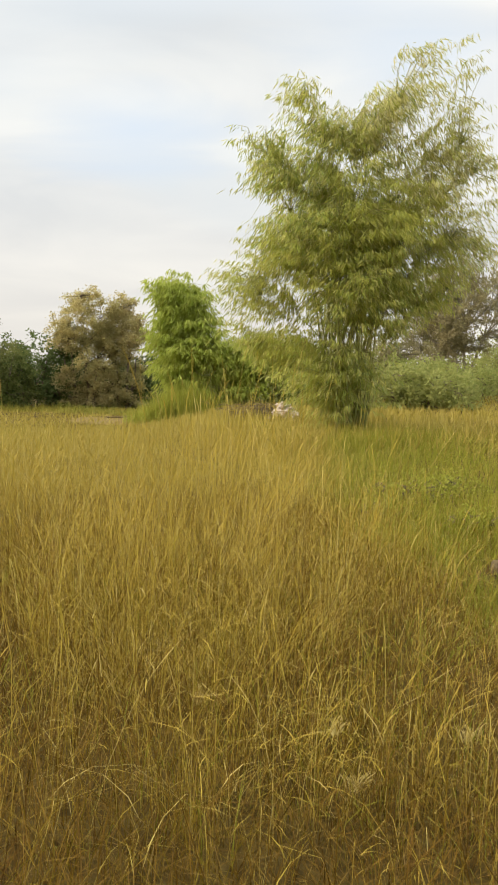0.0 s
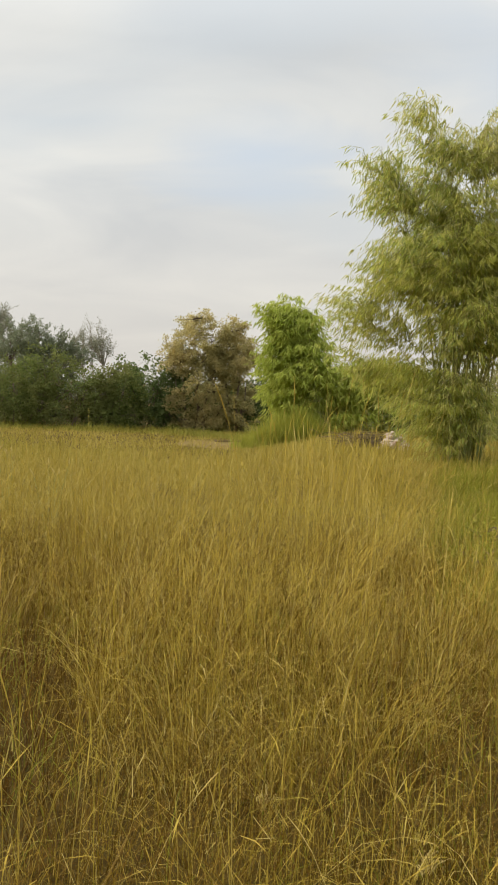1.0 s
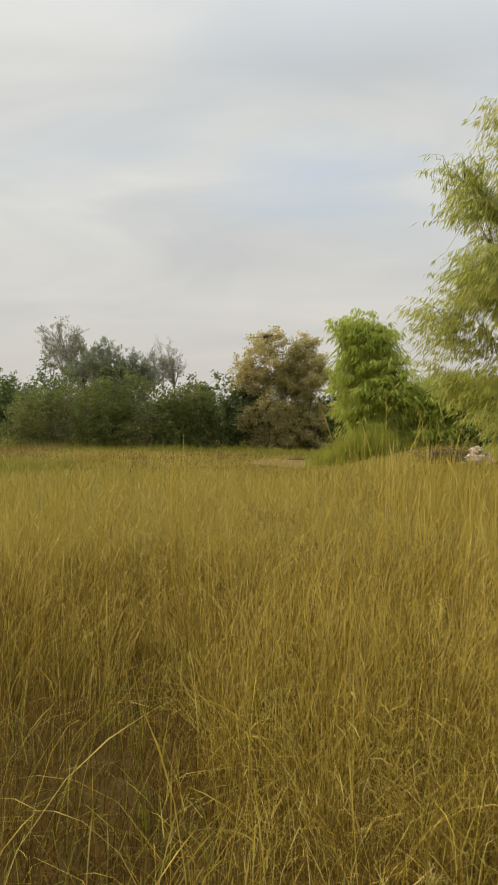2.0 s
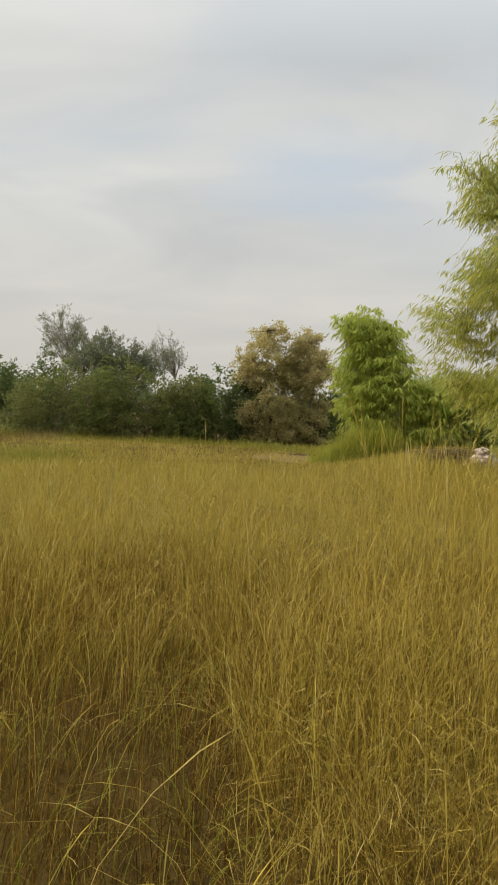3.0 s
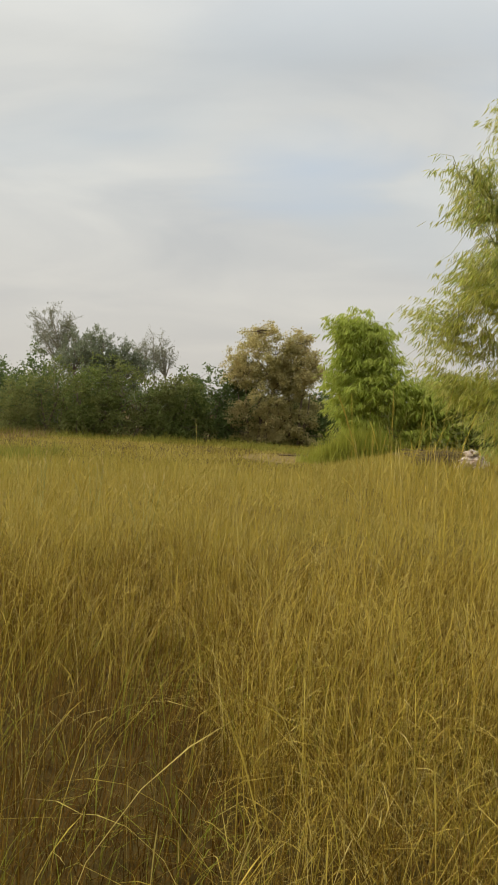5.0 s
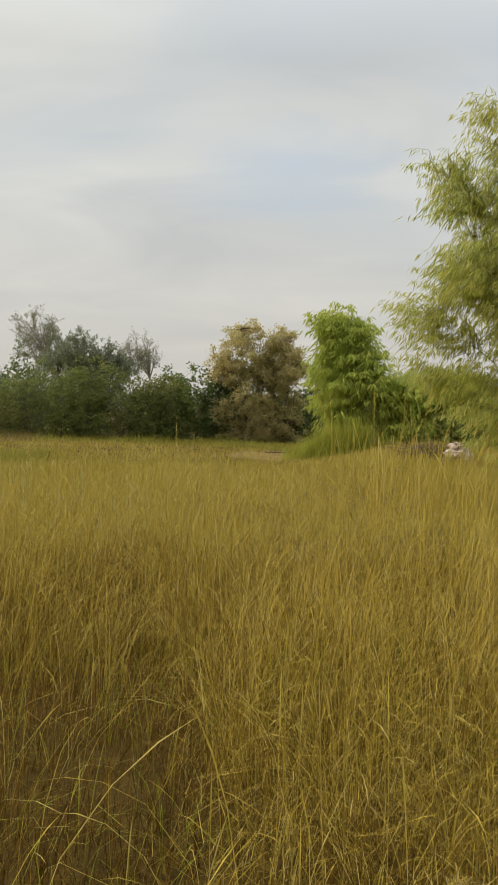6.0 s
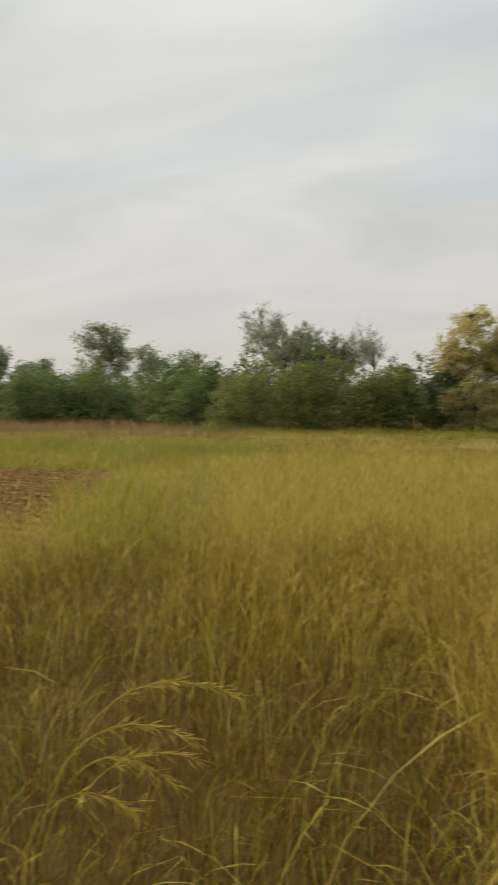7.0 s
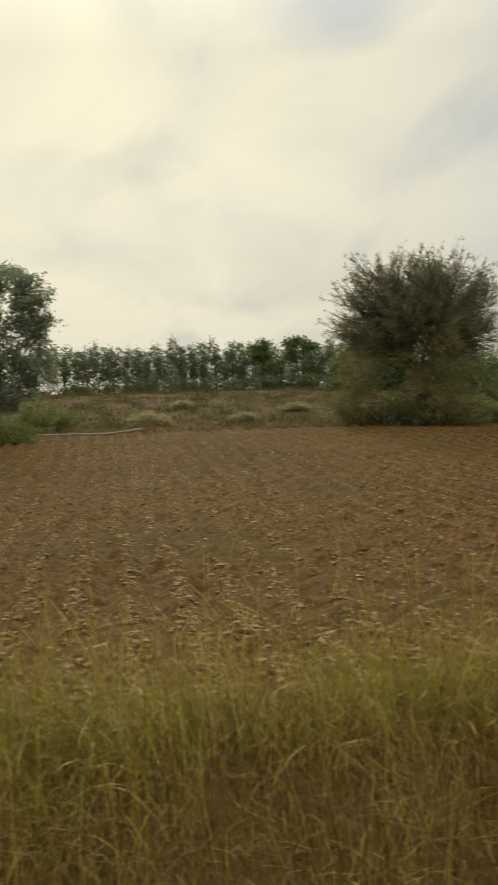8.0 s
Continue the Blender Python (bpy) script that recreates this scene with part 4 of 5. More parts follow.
# HAZE_LEAF crowns carry their distance haze in the leaf colour
FAR = "trees beyond the hedge"
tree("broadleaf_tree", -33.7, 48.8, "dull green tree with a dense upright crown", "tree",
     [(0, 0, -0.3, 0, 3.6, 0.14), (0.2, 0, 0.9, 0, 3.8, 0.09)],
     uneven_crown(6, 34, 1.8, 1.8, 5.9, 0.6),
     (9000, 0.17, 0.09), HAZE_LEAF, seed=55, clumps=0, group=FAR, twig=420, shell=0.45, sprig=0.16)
tree("broadleaf_tree", -36.8, 46.6, "dull grey-green small tree", "tree", [(0, 0, 0, 0, 2.8, 0.1), (0, 0, -0.7, 0, 2.4, 0.07)],
     [(0.2, 0, 3.1, 1.0, 0.9, 0.7), (-0.8, 0, 2.7, 0.9, 0.8, 0.7), (0, 0, 2.0, 1.5, 0.9, 0.8)], (4600, 0.16, 0.07), GREY_LEAF, seed=56, clumps=3, group=FAR, twig=240, sprig=0.16)
tree("broadleaf_tree", -29.6, 48.6, "thin green tree with a gappy crown", "tree", [(0, 0, -0.2, 0, 3.4, 0.09), (0.1, 0, 0.4, 0, 3.0, 0.06)],
     [(-0.4, 0, 4.0, 0.65, 0.6, 0.55), (0.3, 0, 3.2, 0.9, 0.6, 0.7), (-0.5, 0, 2.5, 1.0, 0.6, 0.8)], (3000, 0.17, 0.08), HAZE_LEAF, seed=57, clumps=0, group=FAR, twig=150, sprig=0.16)
tree("broadleaf_tree", -27.4, 49.0, "thin green tree with a gappy crown", "tree", [(0, 0, 0.1, 0, 3.2, 0.09), (0, 0, -0.5, 0, 2.6, 0.05)],
     [(0.3, 0, 3.6, 0.85, 0.6, 0.55), (-0.3, 0, 2.9, 0.9, 0.6, 0.7), (0.4, 0, 2.3, 1.0, 0.6, 0.8)], (3000, 0.17, 0.08), HAZE_LEAF, seed=58, clumps=0, group=FAR, twig=150, sprig=0.16)
fan_tree("umbrella_tree", -51.8, 50.0, "pale thin half-bare tree with a spreading umbrella crown",
         [(0, 0, -0.4, 0, 3.0, 0.11), (0.1, 0, 1.0, 0.6, 3.4, 0.09), (0, 0, -1.3, -0.8, 3.4, 0.08)],
         [(0, 0, 3.2, 2.5, 2.2, 2.7, 0.2, 1.0)], 56, 8, 5, (7, 0.18, 0.04), TWIG_LEAF, 59, PALE_BARK, FAR, limb_r=0.05, second_l=1.1, rise=0.0)
fan_tree("umbrella_tree", -47.0, 52.0, "grey-green tree with a layered umbrella crown",
         [(0, 0, 0.3, 0, 3.0, 0.12), (0.1, 0, 1.7, 0.8, 3.2, 0.08), (0, 0, -1.2, -0.5, 3.2, 0.08)],
         [(0, 0, 3.0, 2.2, 2.0, 2.5, 0.2, 0.6), (1.2, 0.6, 2.4, 2.0, 1.6, 2.0, 0.2, 0.4)], 46, 7, 5, (11, 0.19, 0.06), HAZE_LEAF, 60, group=FAR, limb_r=0.04, second_l=0.9, rise=-0.03)
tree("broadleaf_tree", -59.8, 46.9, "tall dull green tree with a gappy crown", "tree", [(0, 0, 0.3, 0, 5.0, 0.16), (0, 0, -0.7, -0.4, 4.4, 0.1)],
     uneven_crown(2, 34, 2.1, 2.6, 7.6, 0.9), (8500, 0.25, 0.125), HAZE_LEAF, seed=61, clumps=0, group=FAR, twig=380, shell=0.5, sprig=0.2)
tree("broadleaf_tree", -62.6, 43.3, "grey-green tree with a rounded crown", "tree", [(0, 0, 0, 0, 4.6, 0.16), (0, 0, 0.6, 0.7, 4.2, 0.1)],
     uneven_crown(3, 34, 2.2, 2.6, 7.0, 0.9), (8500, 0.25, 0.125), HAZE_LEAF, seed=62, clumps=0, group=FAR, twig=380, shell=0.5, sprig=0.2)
tree("broadleaf_tree", -53.9, 46.4, "pale thin small tree", "tree", [(0, 0, 0, 0, 2.9, 0.07), (0, 0, 0.4, 0.3, 2.7, 0.05)],
     [(0, 0, 3.5, 0.9, 0.8, 0.8), (0.1, 0, 2.7, 0.9, 0.8, 0.7)], (1600, 0.22, 0.07), GREY_LEAF, PALE_BARK, seed=63, clumps=0, group=FAR, twig=140, sprig=0.15)

# ---- beyond the ploughed field ----
fan_tree("thorn_tree", -29.2, 9.3, "large dark thorn tree with a wide domed crown",
         [(0, 0, 0.05, -0.1, 2.4, 0.20), (0, 0.05, 0.2, 0.3, 2.7, 0.12), (0, -0.05, -0.1, -0.5, 2.6, 0.12)],
         [(0, -0.2, 3.1, 2.3, 2.75, 2.6, 0.05, 0.46), (0, -0.2, 3.0, 0.8, 2.9, 2.65, -0.05, 0.3), (0, -1.75, 4.15, 0.9, 1.1, 1.35, 0.1, 0.1), (0, 1.2, 4.3, 0.9, 1.1, 1.4, 0.1, 0.15), (0, -0.2, 3.6, 0.9, 1.2, 2.15, 0.55, 0.1), (0.3, 0.5, 2.7, 1.2, 1.5, 0.9, -0.4, 0.1), (0, -0.2, 3.0, 1.6, 2.0, 1.8, 0.1, 0.14), (0, -1.7, 2.6, 1.4, 1.4, 1.2, -0.5, 0.14), (0, 1.1, 2.9, 1.2, 1.4, 1.0, -0.4, 0.1), (0.5, 0.0, 3.0, 0.7, 1.3, 0.8, -0.7, 0.12)],
         160, 12, 5, (7, 0.09, 0.024), ACACIA_LEAF, 74, limb_r=0.045, second_l=0.75, twig_l=0.26, spread=0.36, rise=0.03, leaf_sprig=0.028, trunk_z=0.7)
shrub("shrub", -28.0, 8.35, 4.9, 4.6, "tall olive-brown thicket hanging under the thorn tree", CREEPER, 170, (29000, 0.085, 0.036), group="bushes under the thorn tree")
FOOT = "bushes under the thorn tree"
shrub("shrub", -28.6, 8.4, 2.4, 1.35, "dark green bush under the thorn tree", DARK_LEAF, 72, (4000, 0.13, 0.06), group=FOOT)
shrub("shrub", -28.6, 11.0, 2.4, 1.4, "olive green bush under the thorn tree", SHRUB_LEAF, 73, (4000, 0.13, 0.06), group=FOOT)
shrub("shrub", -29.0, 13.2, 2.6, 1.15, "olive green bush under the thorn tree", SHRUB_LEAF, 74, (3800, 0.13, 0.06), group=FOOT)
shrub("shrub", -28.9, 6.9, 1.5, 0.9, "olive green bush under the thorn tree", SHRUB_LEAF, 75, (2200, 0.13, 0.06), group=FOOT)
tree("broadleaf_tree", -29.8, -5.5, "dark green broadleaf tree at the bank", "tree",
     [(0, 0, 0, 0.3, 2.6, 0.16), (0, 0.1, 0.2, -0.8, 2.8, 0.11)],
     [(0.00, 0.33, 4.80, 1.64, 1.64, 1.31), (0.00, -1.09, 4.58, 1.64, 1.53, 1.42), (0.00, 1.31, 3.71, 1.09, 1.09, 0.87), (0.00, 0.3, 5.35, 1.09, 1.09, 0.5), (0.00, -0.22, 2.62, 1.31, 1.64, 0.98), (0.00, 1.42, 4.58, 0.87, 0.76, 0.76), (0.00, 1.31, 2.62, 0.87, 0.98, 0.87), (0.00, 0.22, 1.42, 0.98, 1.42, 0.87), (0.0, 0.9, 3.2, 1.2, 1.3, 1.0), (0.0, 0.6, 2.0, 1.1, 1.3, 1.0)],
     (21000, 0.13, 0.08), HAZE_LEAF, seed=76, main=40, twig=700, skip=2, sprig=0.12, shell=0.5)

GROVE = "grove of slender young trees"
rng = np.random.default_rng(80)
slender = []
for k in range(4):
    r2 = np.random.default_rng(81 + k)
    h = 3.35 + 0.22 * k
    slender.append(tree("slender_tree", -66.0, -14.0 + 1.3 * k, "slender dark green young tree in a planted row", "tree",
                        [(0, 0, 0.05, 0.1, h * 0.8, 0.05)],
                        [(0, 0, h * 0.82, 0.42, 0.45, h * 0.18), (0, 0.1, h * 0.6, 0.45, 0.5, h * 0.2), (0, -0.1, h * 0.38, 0.35, 0.4, h * 0.18)],
                        (650, 0.19, 0.07), GROVE_LEAF, seed=90 + k, group=GROVE, main=8, twig=36, limb_r=0.02, sprig=0.12))
count = 0
for line_x, start in ((-66.0, -8.6), (-68.5, -9.2), (-71.5, -10.0)):
    yy = start
    while yy < 27:
        xx = line_x + rng.normal(0, 0.25)
        s = rng.uniform(0.88, 1.12)
        m = Matrix.Translation((xx, yy, float(hf(xx, yy)) - 0.05)) @ Matrix.Rotation(rng.uniform(0, 6.28), 4, "Z") @ Matrix.Scale(s, 4)
        copy_thing(slender[count % 4], m)
        count += 1
        yy += rng.uniform(0.6, 1.0)
for i in range(9):
    shrub("shrub", -64.6 + 0.3 * (i % 2), -8.0 + 3.6 * i, 4.4, 1.1 + 0.25 * (i % 3), "dark undergrowth along the foot of the grove", DARK_LEAF, 170 + i, (1500, 0.22, 0.1), group="undergrowth of the grove")
tree("broadleaf_tree", -61.5, 9.3, "dark tree rising above the grove", "tree", [(0, 0, 0, 0, 3.0, 0.09)],
     [(0, 0.3, 3.5, 0.6, 0.6, 0.4), (0, -0.4, 3.35, 0.55, 0.5, 0.35), (0, 0.9, 3.1, 0.4, 0.5, 0.3), (0, 0, 2.6, 0.8, 0.9, 0.6)], (1500, 0.26, 0.12), DARK_LEAF, seed=96, twig=90)
tree("broadleaf_tree", -61.8, 6.7, "dark tree rising above the grove", "tree", [(0, 0, 0, 0, 3.0, 0.08)],
     [(0, 0.2, 3.3, 0.5, 0.5, 0.4), (0, -0.4, 3.1, 0.5, 0.4, 0.3), (0, 0, 2.5, 0.7, 0.7, 0.6)], (1200, 0.26, 0.12), DARK_LEAF, seed=97, twig=80)

# ---- grass ----
rng = np.random.default_rng(200)
EYE_X, EYE_Y = -0.3, 1.2


def sector(n, r0, r1, a0, a1, power=0.5):
    """Places round the walker, between two distances and two bearings (degrees left of ahead)."""
    r = np.sqrt(rng.uniform(r0 ** 2, r1 ** 2, n)) if power == 0.5 else r0 + (r1 - r0) * rng.random(n) ** power
    a = np.radians(rng.uniform(a0, a1, n))
    return EYE_X - r * np.sin(a), EYE_Y + r * np.cos(a)


def tall(x, y):
    """How high the grass stands."""
    h = 0.78 + 0.22 * waves(x, y, 0.55, 0.3) + 0.20 * waves(x, y, 0.26, 2.2) + 0.10 * waves(x, y, 1.7, 1.1)
    h = h * (1 - 0.6 * ss(0.5, 1.4, x - 0.05 * y) * (1 - ss(11, 15, y)))
    h = h * (1 - 0.35 * (1 - ss(3.2, 4.6, y)) * ss(-1.4, 0.2, x))
    h = h * (1 - 0.40 * ss(8.0, 13, y))
    return h * (1 - 0.27 * ss(1.6, 3.6, -x - 0.28 * np.clip(y - 1, 0, 20) - 0.3))


def tufts(x, y, per, spread, comb):
    """Blades in tufts: their feet, the ways in which they lean out or are combed over together, and each tuft's own lean and height."""
    n = len(x)
    dx, dy = rng.normal(0, spread, (2, n, per))
    flow = 3.2 * waves(x, y, 0.9, 2.4) + rng.normal(0, 0.9, n)
    pull = comb * spread * rng.gamma(1.3, 1.0, n)
    az = np.arctan2(dy + (pull * np.sin(flow))[:, None], dx + (pull * np.cos(flow))[:, None])
    bend = np.repeat(rng.gamma(2.2, 0.45, n), per)
    size = np.repeat(rng.uniform(0.62, 1.16, n), per)
    return (x[:, None] + dx).ravel(), (y[:, None] + dy).ravel(), az.ravel(), bend, size


def sow(name, tx, ty, per, spread, h, hvar, wide, lean, curl, steps, profile, mat, label, category, free=None, comb=1.2):
    x, y, az, bend, size = tufts(tx, ty, per, spread, comb)
    ok = ~in_plough(x, y) & ~((x > 1.72) & (x < 3.3) & (y > 6.42) & (y < 7.0))
    if free is not None:
        ok &= free(x, y)
    x, y, az, bend, size = x[ok], y[ok], az[ok], bend[ok], size[ok]
    n = len(x)
    az = az + rng.normal(0, 0.45, n)
    hh = h(x, y) * size * rng.uniform(1 - hvar, 1 + hvar * 0.5, n)
    v, f = blades(rng, np.stack([x, y, hf(x, y) - 0.02], 1), hh, wide * rng.uniform(0.7, 1.3, n), az,
                  np.abs(rng.normal(0, lean, n)) * bend, rng.normal(curl[0], curl[1], n) * (0.4 + 0.6 * bend), steps, profile)
    return stuff(name, v, f, mat, label, category)


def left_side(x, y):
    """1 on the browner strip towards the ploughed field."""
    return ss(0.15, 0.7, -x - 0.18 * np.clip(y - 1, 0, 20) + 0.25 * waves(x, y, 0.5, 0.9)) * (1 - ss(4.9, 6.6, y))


def right_side(x, y):
    """1 on the short green sward below the bamboo."""
    start = 4.0 + 2.2 * (1 - ss(1.0, 1.6, x))
    return ss(0.1, 0.8, x - 0.055 * y) * ss(start, start + 2.2, y)


def open_ground(x, y):
    return rng.random(len(x)) < (0.58 + 0.72 * waves(x, y, 0.42, 2.0) + 0.55 * waves(x, y, 1.25, 0.6)) * (1 - 0.95 * left_side(x, y) * (1 - 0.85 * ss(3.35, 3.9, -x))) * (1 - 0.82 * right_side(x, y))


EARED = ([0, 0.38, 0.64, 0.8, 0.91, 1.0], [1.0, 0.85, 0.75, 0.8, 1.7, 0.3])
LEAFY = ([0, 0.35, 0.62, 0.83, 1.0], [0.8, 1.0, 0.85, 0.55, 0.12])

x, y = sector(3900, 1.75, 8.0, -42, 122)
sow("tall_grass_stalks", x, y, 12, 0.075, lambda a, b: tall(a, b) * 1.08, 0.6, 0.0021, 0.24, (0.85, 0.75), *EARED, STRAW, "tall dry straw-yellow grass stalks with thin ears", "tall grass", open_ground)
x, y = sector(5400, 1.5, 8.0, -46, 124)
sow("grass_leaves", x, y, 16, 0.09, lambda a, b: tall(a, b) * 0.74, 0.7, 0.0024, 0.6, (1.2, 0.8), *LEAFY, BLADE, "long arching olive-yellow grass leaves", "tall grass", open_ground)
x, y = sector(8000, 1.2, 8.0, -46, 124)
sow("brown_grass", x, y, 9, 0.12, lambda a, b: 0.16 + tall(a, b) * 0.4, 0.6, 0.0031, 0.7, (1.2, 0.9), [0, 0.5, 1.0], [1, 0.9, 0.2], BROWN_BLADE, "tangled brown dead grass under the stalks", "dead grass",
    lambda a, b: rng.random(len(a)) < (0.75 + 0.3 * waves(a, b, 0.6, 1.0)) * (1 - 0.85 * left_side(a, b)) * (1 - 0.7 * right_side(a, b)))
# dead grass mat whose dark tone also stands in for shade among stems
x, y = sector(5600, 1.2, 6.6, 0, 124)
sow("shaded_thatch", x, y, 9, 0.13, lambda a, b: 0.10 + tall(a, b) * 0.32, 0.7, 0.0031, 0.8, (1.2, 1.0), [0, 0.5, 1.0], [1, 0.9, 0.2], THATCH, "red-brown dead grass matted low, darkened for the shade between stems", "dead grass",
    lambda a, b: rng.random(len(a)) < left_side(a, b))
# broken straw caught in the tangle, lying every way
x, y = sector(90000, 1.2, 7.5, -46, 124)
ok = ~in_plough(x, y) & (rng.random(len(x)) < (0.75 + 0.3 * waves(x, y, 0.5, 3.0)) * (1 - 0.8 * left_side(x, y)) * (1 - 0.75 * right_side(x, y)))
x, y = x[ok], y[ok]
n = len(x)
z = hf(x, y) + rng.random(n) ** 1.2 * (0.08 + 0.42 * tall(x, y))
v, f = blades(rng, np.stack([x, y, z], 1), rng.uniform(0.06, 0.26, n), rng.uniform(0.002, 0.0038, n), rng.uniform(0, 6.28, n),
              rng.uniform(0.3, 2.0, n), rng.normal(0, 0.5, n), [0, 1.0], [1.0, 0.5])
stuff("broken_straw", v, f, BROWN_BLADE, "fine broken brown straw tangled in the grass", "dead grass")
x, y = sector(4200, 1.8, 8.5, -42, 122)
sow("green_grass", x, y, 8, 0.08, lambda a, b: 0.12 + tall(a, b) * 0.3, 0.5, 0.0038, 0.4, (0.9, 0.6), *LEAFY, GREEN_BLADE, "short green grass between the dry stalks", "grass",
    lambda a, b: rng.random(len(a)) < 0.22 + 0.5 * waves(a, b, 0.7, 4.0) + 0.5 * ss(0.3, 1.5, a) - 0.1 * left_side(a, b) - 0.3 * ss(1.2, 2.2, -a) * left_side(a, b))
n = 11500
sow("short_green_grass", 0.2 + rng.random(n) * (0.8 + 4.6 * rng.random(n)), rng.uniform(4.5, 17.0, n), 8, 0.13, lambda a, b: 0.25 + 0.10 * waves(a, b, 0.6), 0.6, 0.0065, 0.4, (0.8, 0.6),
    [0, 0.5, 1.0], [1, 0.8, 0.15], GREEN_BLADE, "short trodden green grass below the bamboo", "grass", lambda a, b: rng.random(len(a)) < right_side(a, b) * (0.8 + 0.7 * waves(a, b, 0.9, 1.5)) + 0.06)
x, y = sector(5000, 1.2, 8.0, -42, 122)
sow("dry_grass_litter", x, y, 4, 0.12, lambda a, b: 0.28 + 0 * a, 0.6, 0.0045, 1.0, (0.5, 0.7), [0, 1.0], [1, 0.4], LITTER, "brown dead grass lying on the soil", "dead grass",
    lambda a, b: rng.random(len(a)) < 1 - 0.75 * left_side(a, b) - 0.7 * right_side(a, b))
# fine seed fuzz and side awns about the tops of the stalks
x, y = sector(46000, 1.8, 8.0, -42, 122)
ok = ~in_plough(x, y) & open_ground(x, y)
x, y = x[ok], y[ok]
n = len(x)
v, f = blades(rng, np.stack([x, y, hf(x, y) + tall(x, y) * rng.uniform(0.45, 1.0, n)], 1), rng.uniform(0.03, 0.13, n), rng.uniform(0.0015, 0.0028, n), rng.uniform(0, 6.28, n),
              rng.uniform(0.2, 2.1, n), rng.normal(0.2, 0.6, n), [0, 1.0], [1.0, 0.4])
stuff("seed_fuzz", v, f, STRAW, "fine pale seed awns about the grass tops", "tall grass")
# fresher yellow-green fringe along the ploughed field
n = 560
ey = rng.uniform(-1.6, 4.0, n)
sow("field_fringe_grass", field_edge(ey) + 0.06 + 0.55 * rng.random(n), ey, 9, 0.09, lambda a, b: 0.53 + 0.15 * waves(a, b, 0.5, 1.0), 0.6, 0.0034, 0.4, (0.8, 0.7), [0, 0.5, 1.0], [0.9, 1.0, 0.15], VERGE, "yellow-green grass fringe along the ploughed field", "tall grass")
n = 430
ey = rng.uniform(-1.8, 5.0, n)
sow("field_edge_stalks", field_edge(ey) - 0.1 + 0.9 * rng.random(n), ey, 3, 0.06, lambda a, b: 0.80 + 0 * a, 0.6, 0.0023, 0.2, (0.6, 0.5), *EARED, STRAW, "tall single straw stalks along the ploughed field", "tall grass")
# upright dry stalks in the browner strip
x, y = sector(560, 2.0, 4.9, 48, 122)
sow("upright_straw", x, y, 5, 0.05, lambda a, b: 0.30 + 0.42 * tall(a, b), 0.5, 0.0021, 0.2, (0.6, 0.7), *EARED, STRAW, "thin upright straw stalks among the brown dead grass", "tall grass", lambda a, b: rng.random(len(a)) < 0.5 + 0.6 * waves(a, b, 0.4, 0.2))
# fresh weeds at the edge of the brown strip
n = 24
sow("strip_weeds", rng.normal(-3.15, 0.25, n), rng.normal(0.0, 0.3, n), 10, 0.06, lambda a, b: 0.42 + 0.1 * waves(a, b, 0.4), 0.5, 0.0042, 0.35, (0.9, 0.6), *LEAFY, GREEN_BLADE, "fresh green weeds in the dead grass", "weeds")
# fresh green tufts in the dark hollow
x, y = sector(110, 2.3, 6.5, 0, 42)
sow("green_tufts", x, y, 9, 0.05, lambda a, b: 0.45 + 0.1 * waves(a, b, 0.4), 0.5, 0.0036, 0.3, (1.1, 0.6), *LEAFY, GREEN_BLADE, "fresh green arching blades in the dead grass", "grass",
    lambda a, b: rng.random(len(a)) < left_side(a, b))
# pale straw caught crosswise in the browner strip by the field
x, y = sector(17000, 1.7, 5.0, 55, 122)
ok = ~in_plough(x, y) & (rng.random(len(x)) < 0.5 + 0.5 * waves(x, y, 0.45, 1.4))
x, y = x[ok], y[ok]
n = len(x)
z = hf(x, y) + rng.random(n) * (0.08 + 0.5 * tall(x, y))
v, f = blades(rng, np.stack([x, y, z], 1), rng.uniform(0.06, 0.24, n), rng.uniform(0.0018, 0.0034, n), rng.uniform(0, 6.28, n),
              rng.uniform(0.1, 1.9, n), rng.normal(0, 0.7, n), [0, 0.5, 1.0], [1.0, 0.9, 0.4])
stuff("pale_straw", v, f, LITTER, "pale brown straw tangled beside the ploughed field", "dead grass")
# tussocks whose fine blades arch over together
x, y = sector(300, 2.9, 7.0, -30, 122)
sow("arching_grass", x, y, 46, 0.05, lambda a, b: 0.34 + tall(a, b) * 0.62, 0.35, 0.0021, 0.35, (2.0, 0.35), [0, 0.25, 0.5, 0.75, 1.0], [0.8, 1.0, 0.9, 0.7, 0.15], STRAW,
    "fine dry grass tussocks arching over to one side", "tall grass", lambda a, b: rng.random(len(a)) < 0.85 - 0.7 * right_side(a, b) - 0.5 * left_side(a, b) - 0.25 * ss(1.2, 2.2, -a), 3.0)
# bent stalks with hanging ears
x, y = sector(450, 2.4, 7.0, -42, 122)
sow("bent_grass_stalks", x, y, 3, 0.05, lambda a, b: tall(a, b) * 1.1, 0.4, 0.0022, 0.3, (1.6, 0.5), [0, 0.3, 0.55, 0.75, 0.88, 1.0], [1, 0.9, 0.8, 0.8, 2.2, 0.3], STRAW,
    "long bent straw stalks hanging over the grass", "tall grass", lambda a, b: rng.random(len(a)) < 1 - 0.5 * left_side(a, b) - 0.8 * right_side(a, b))
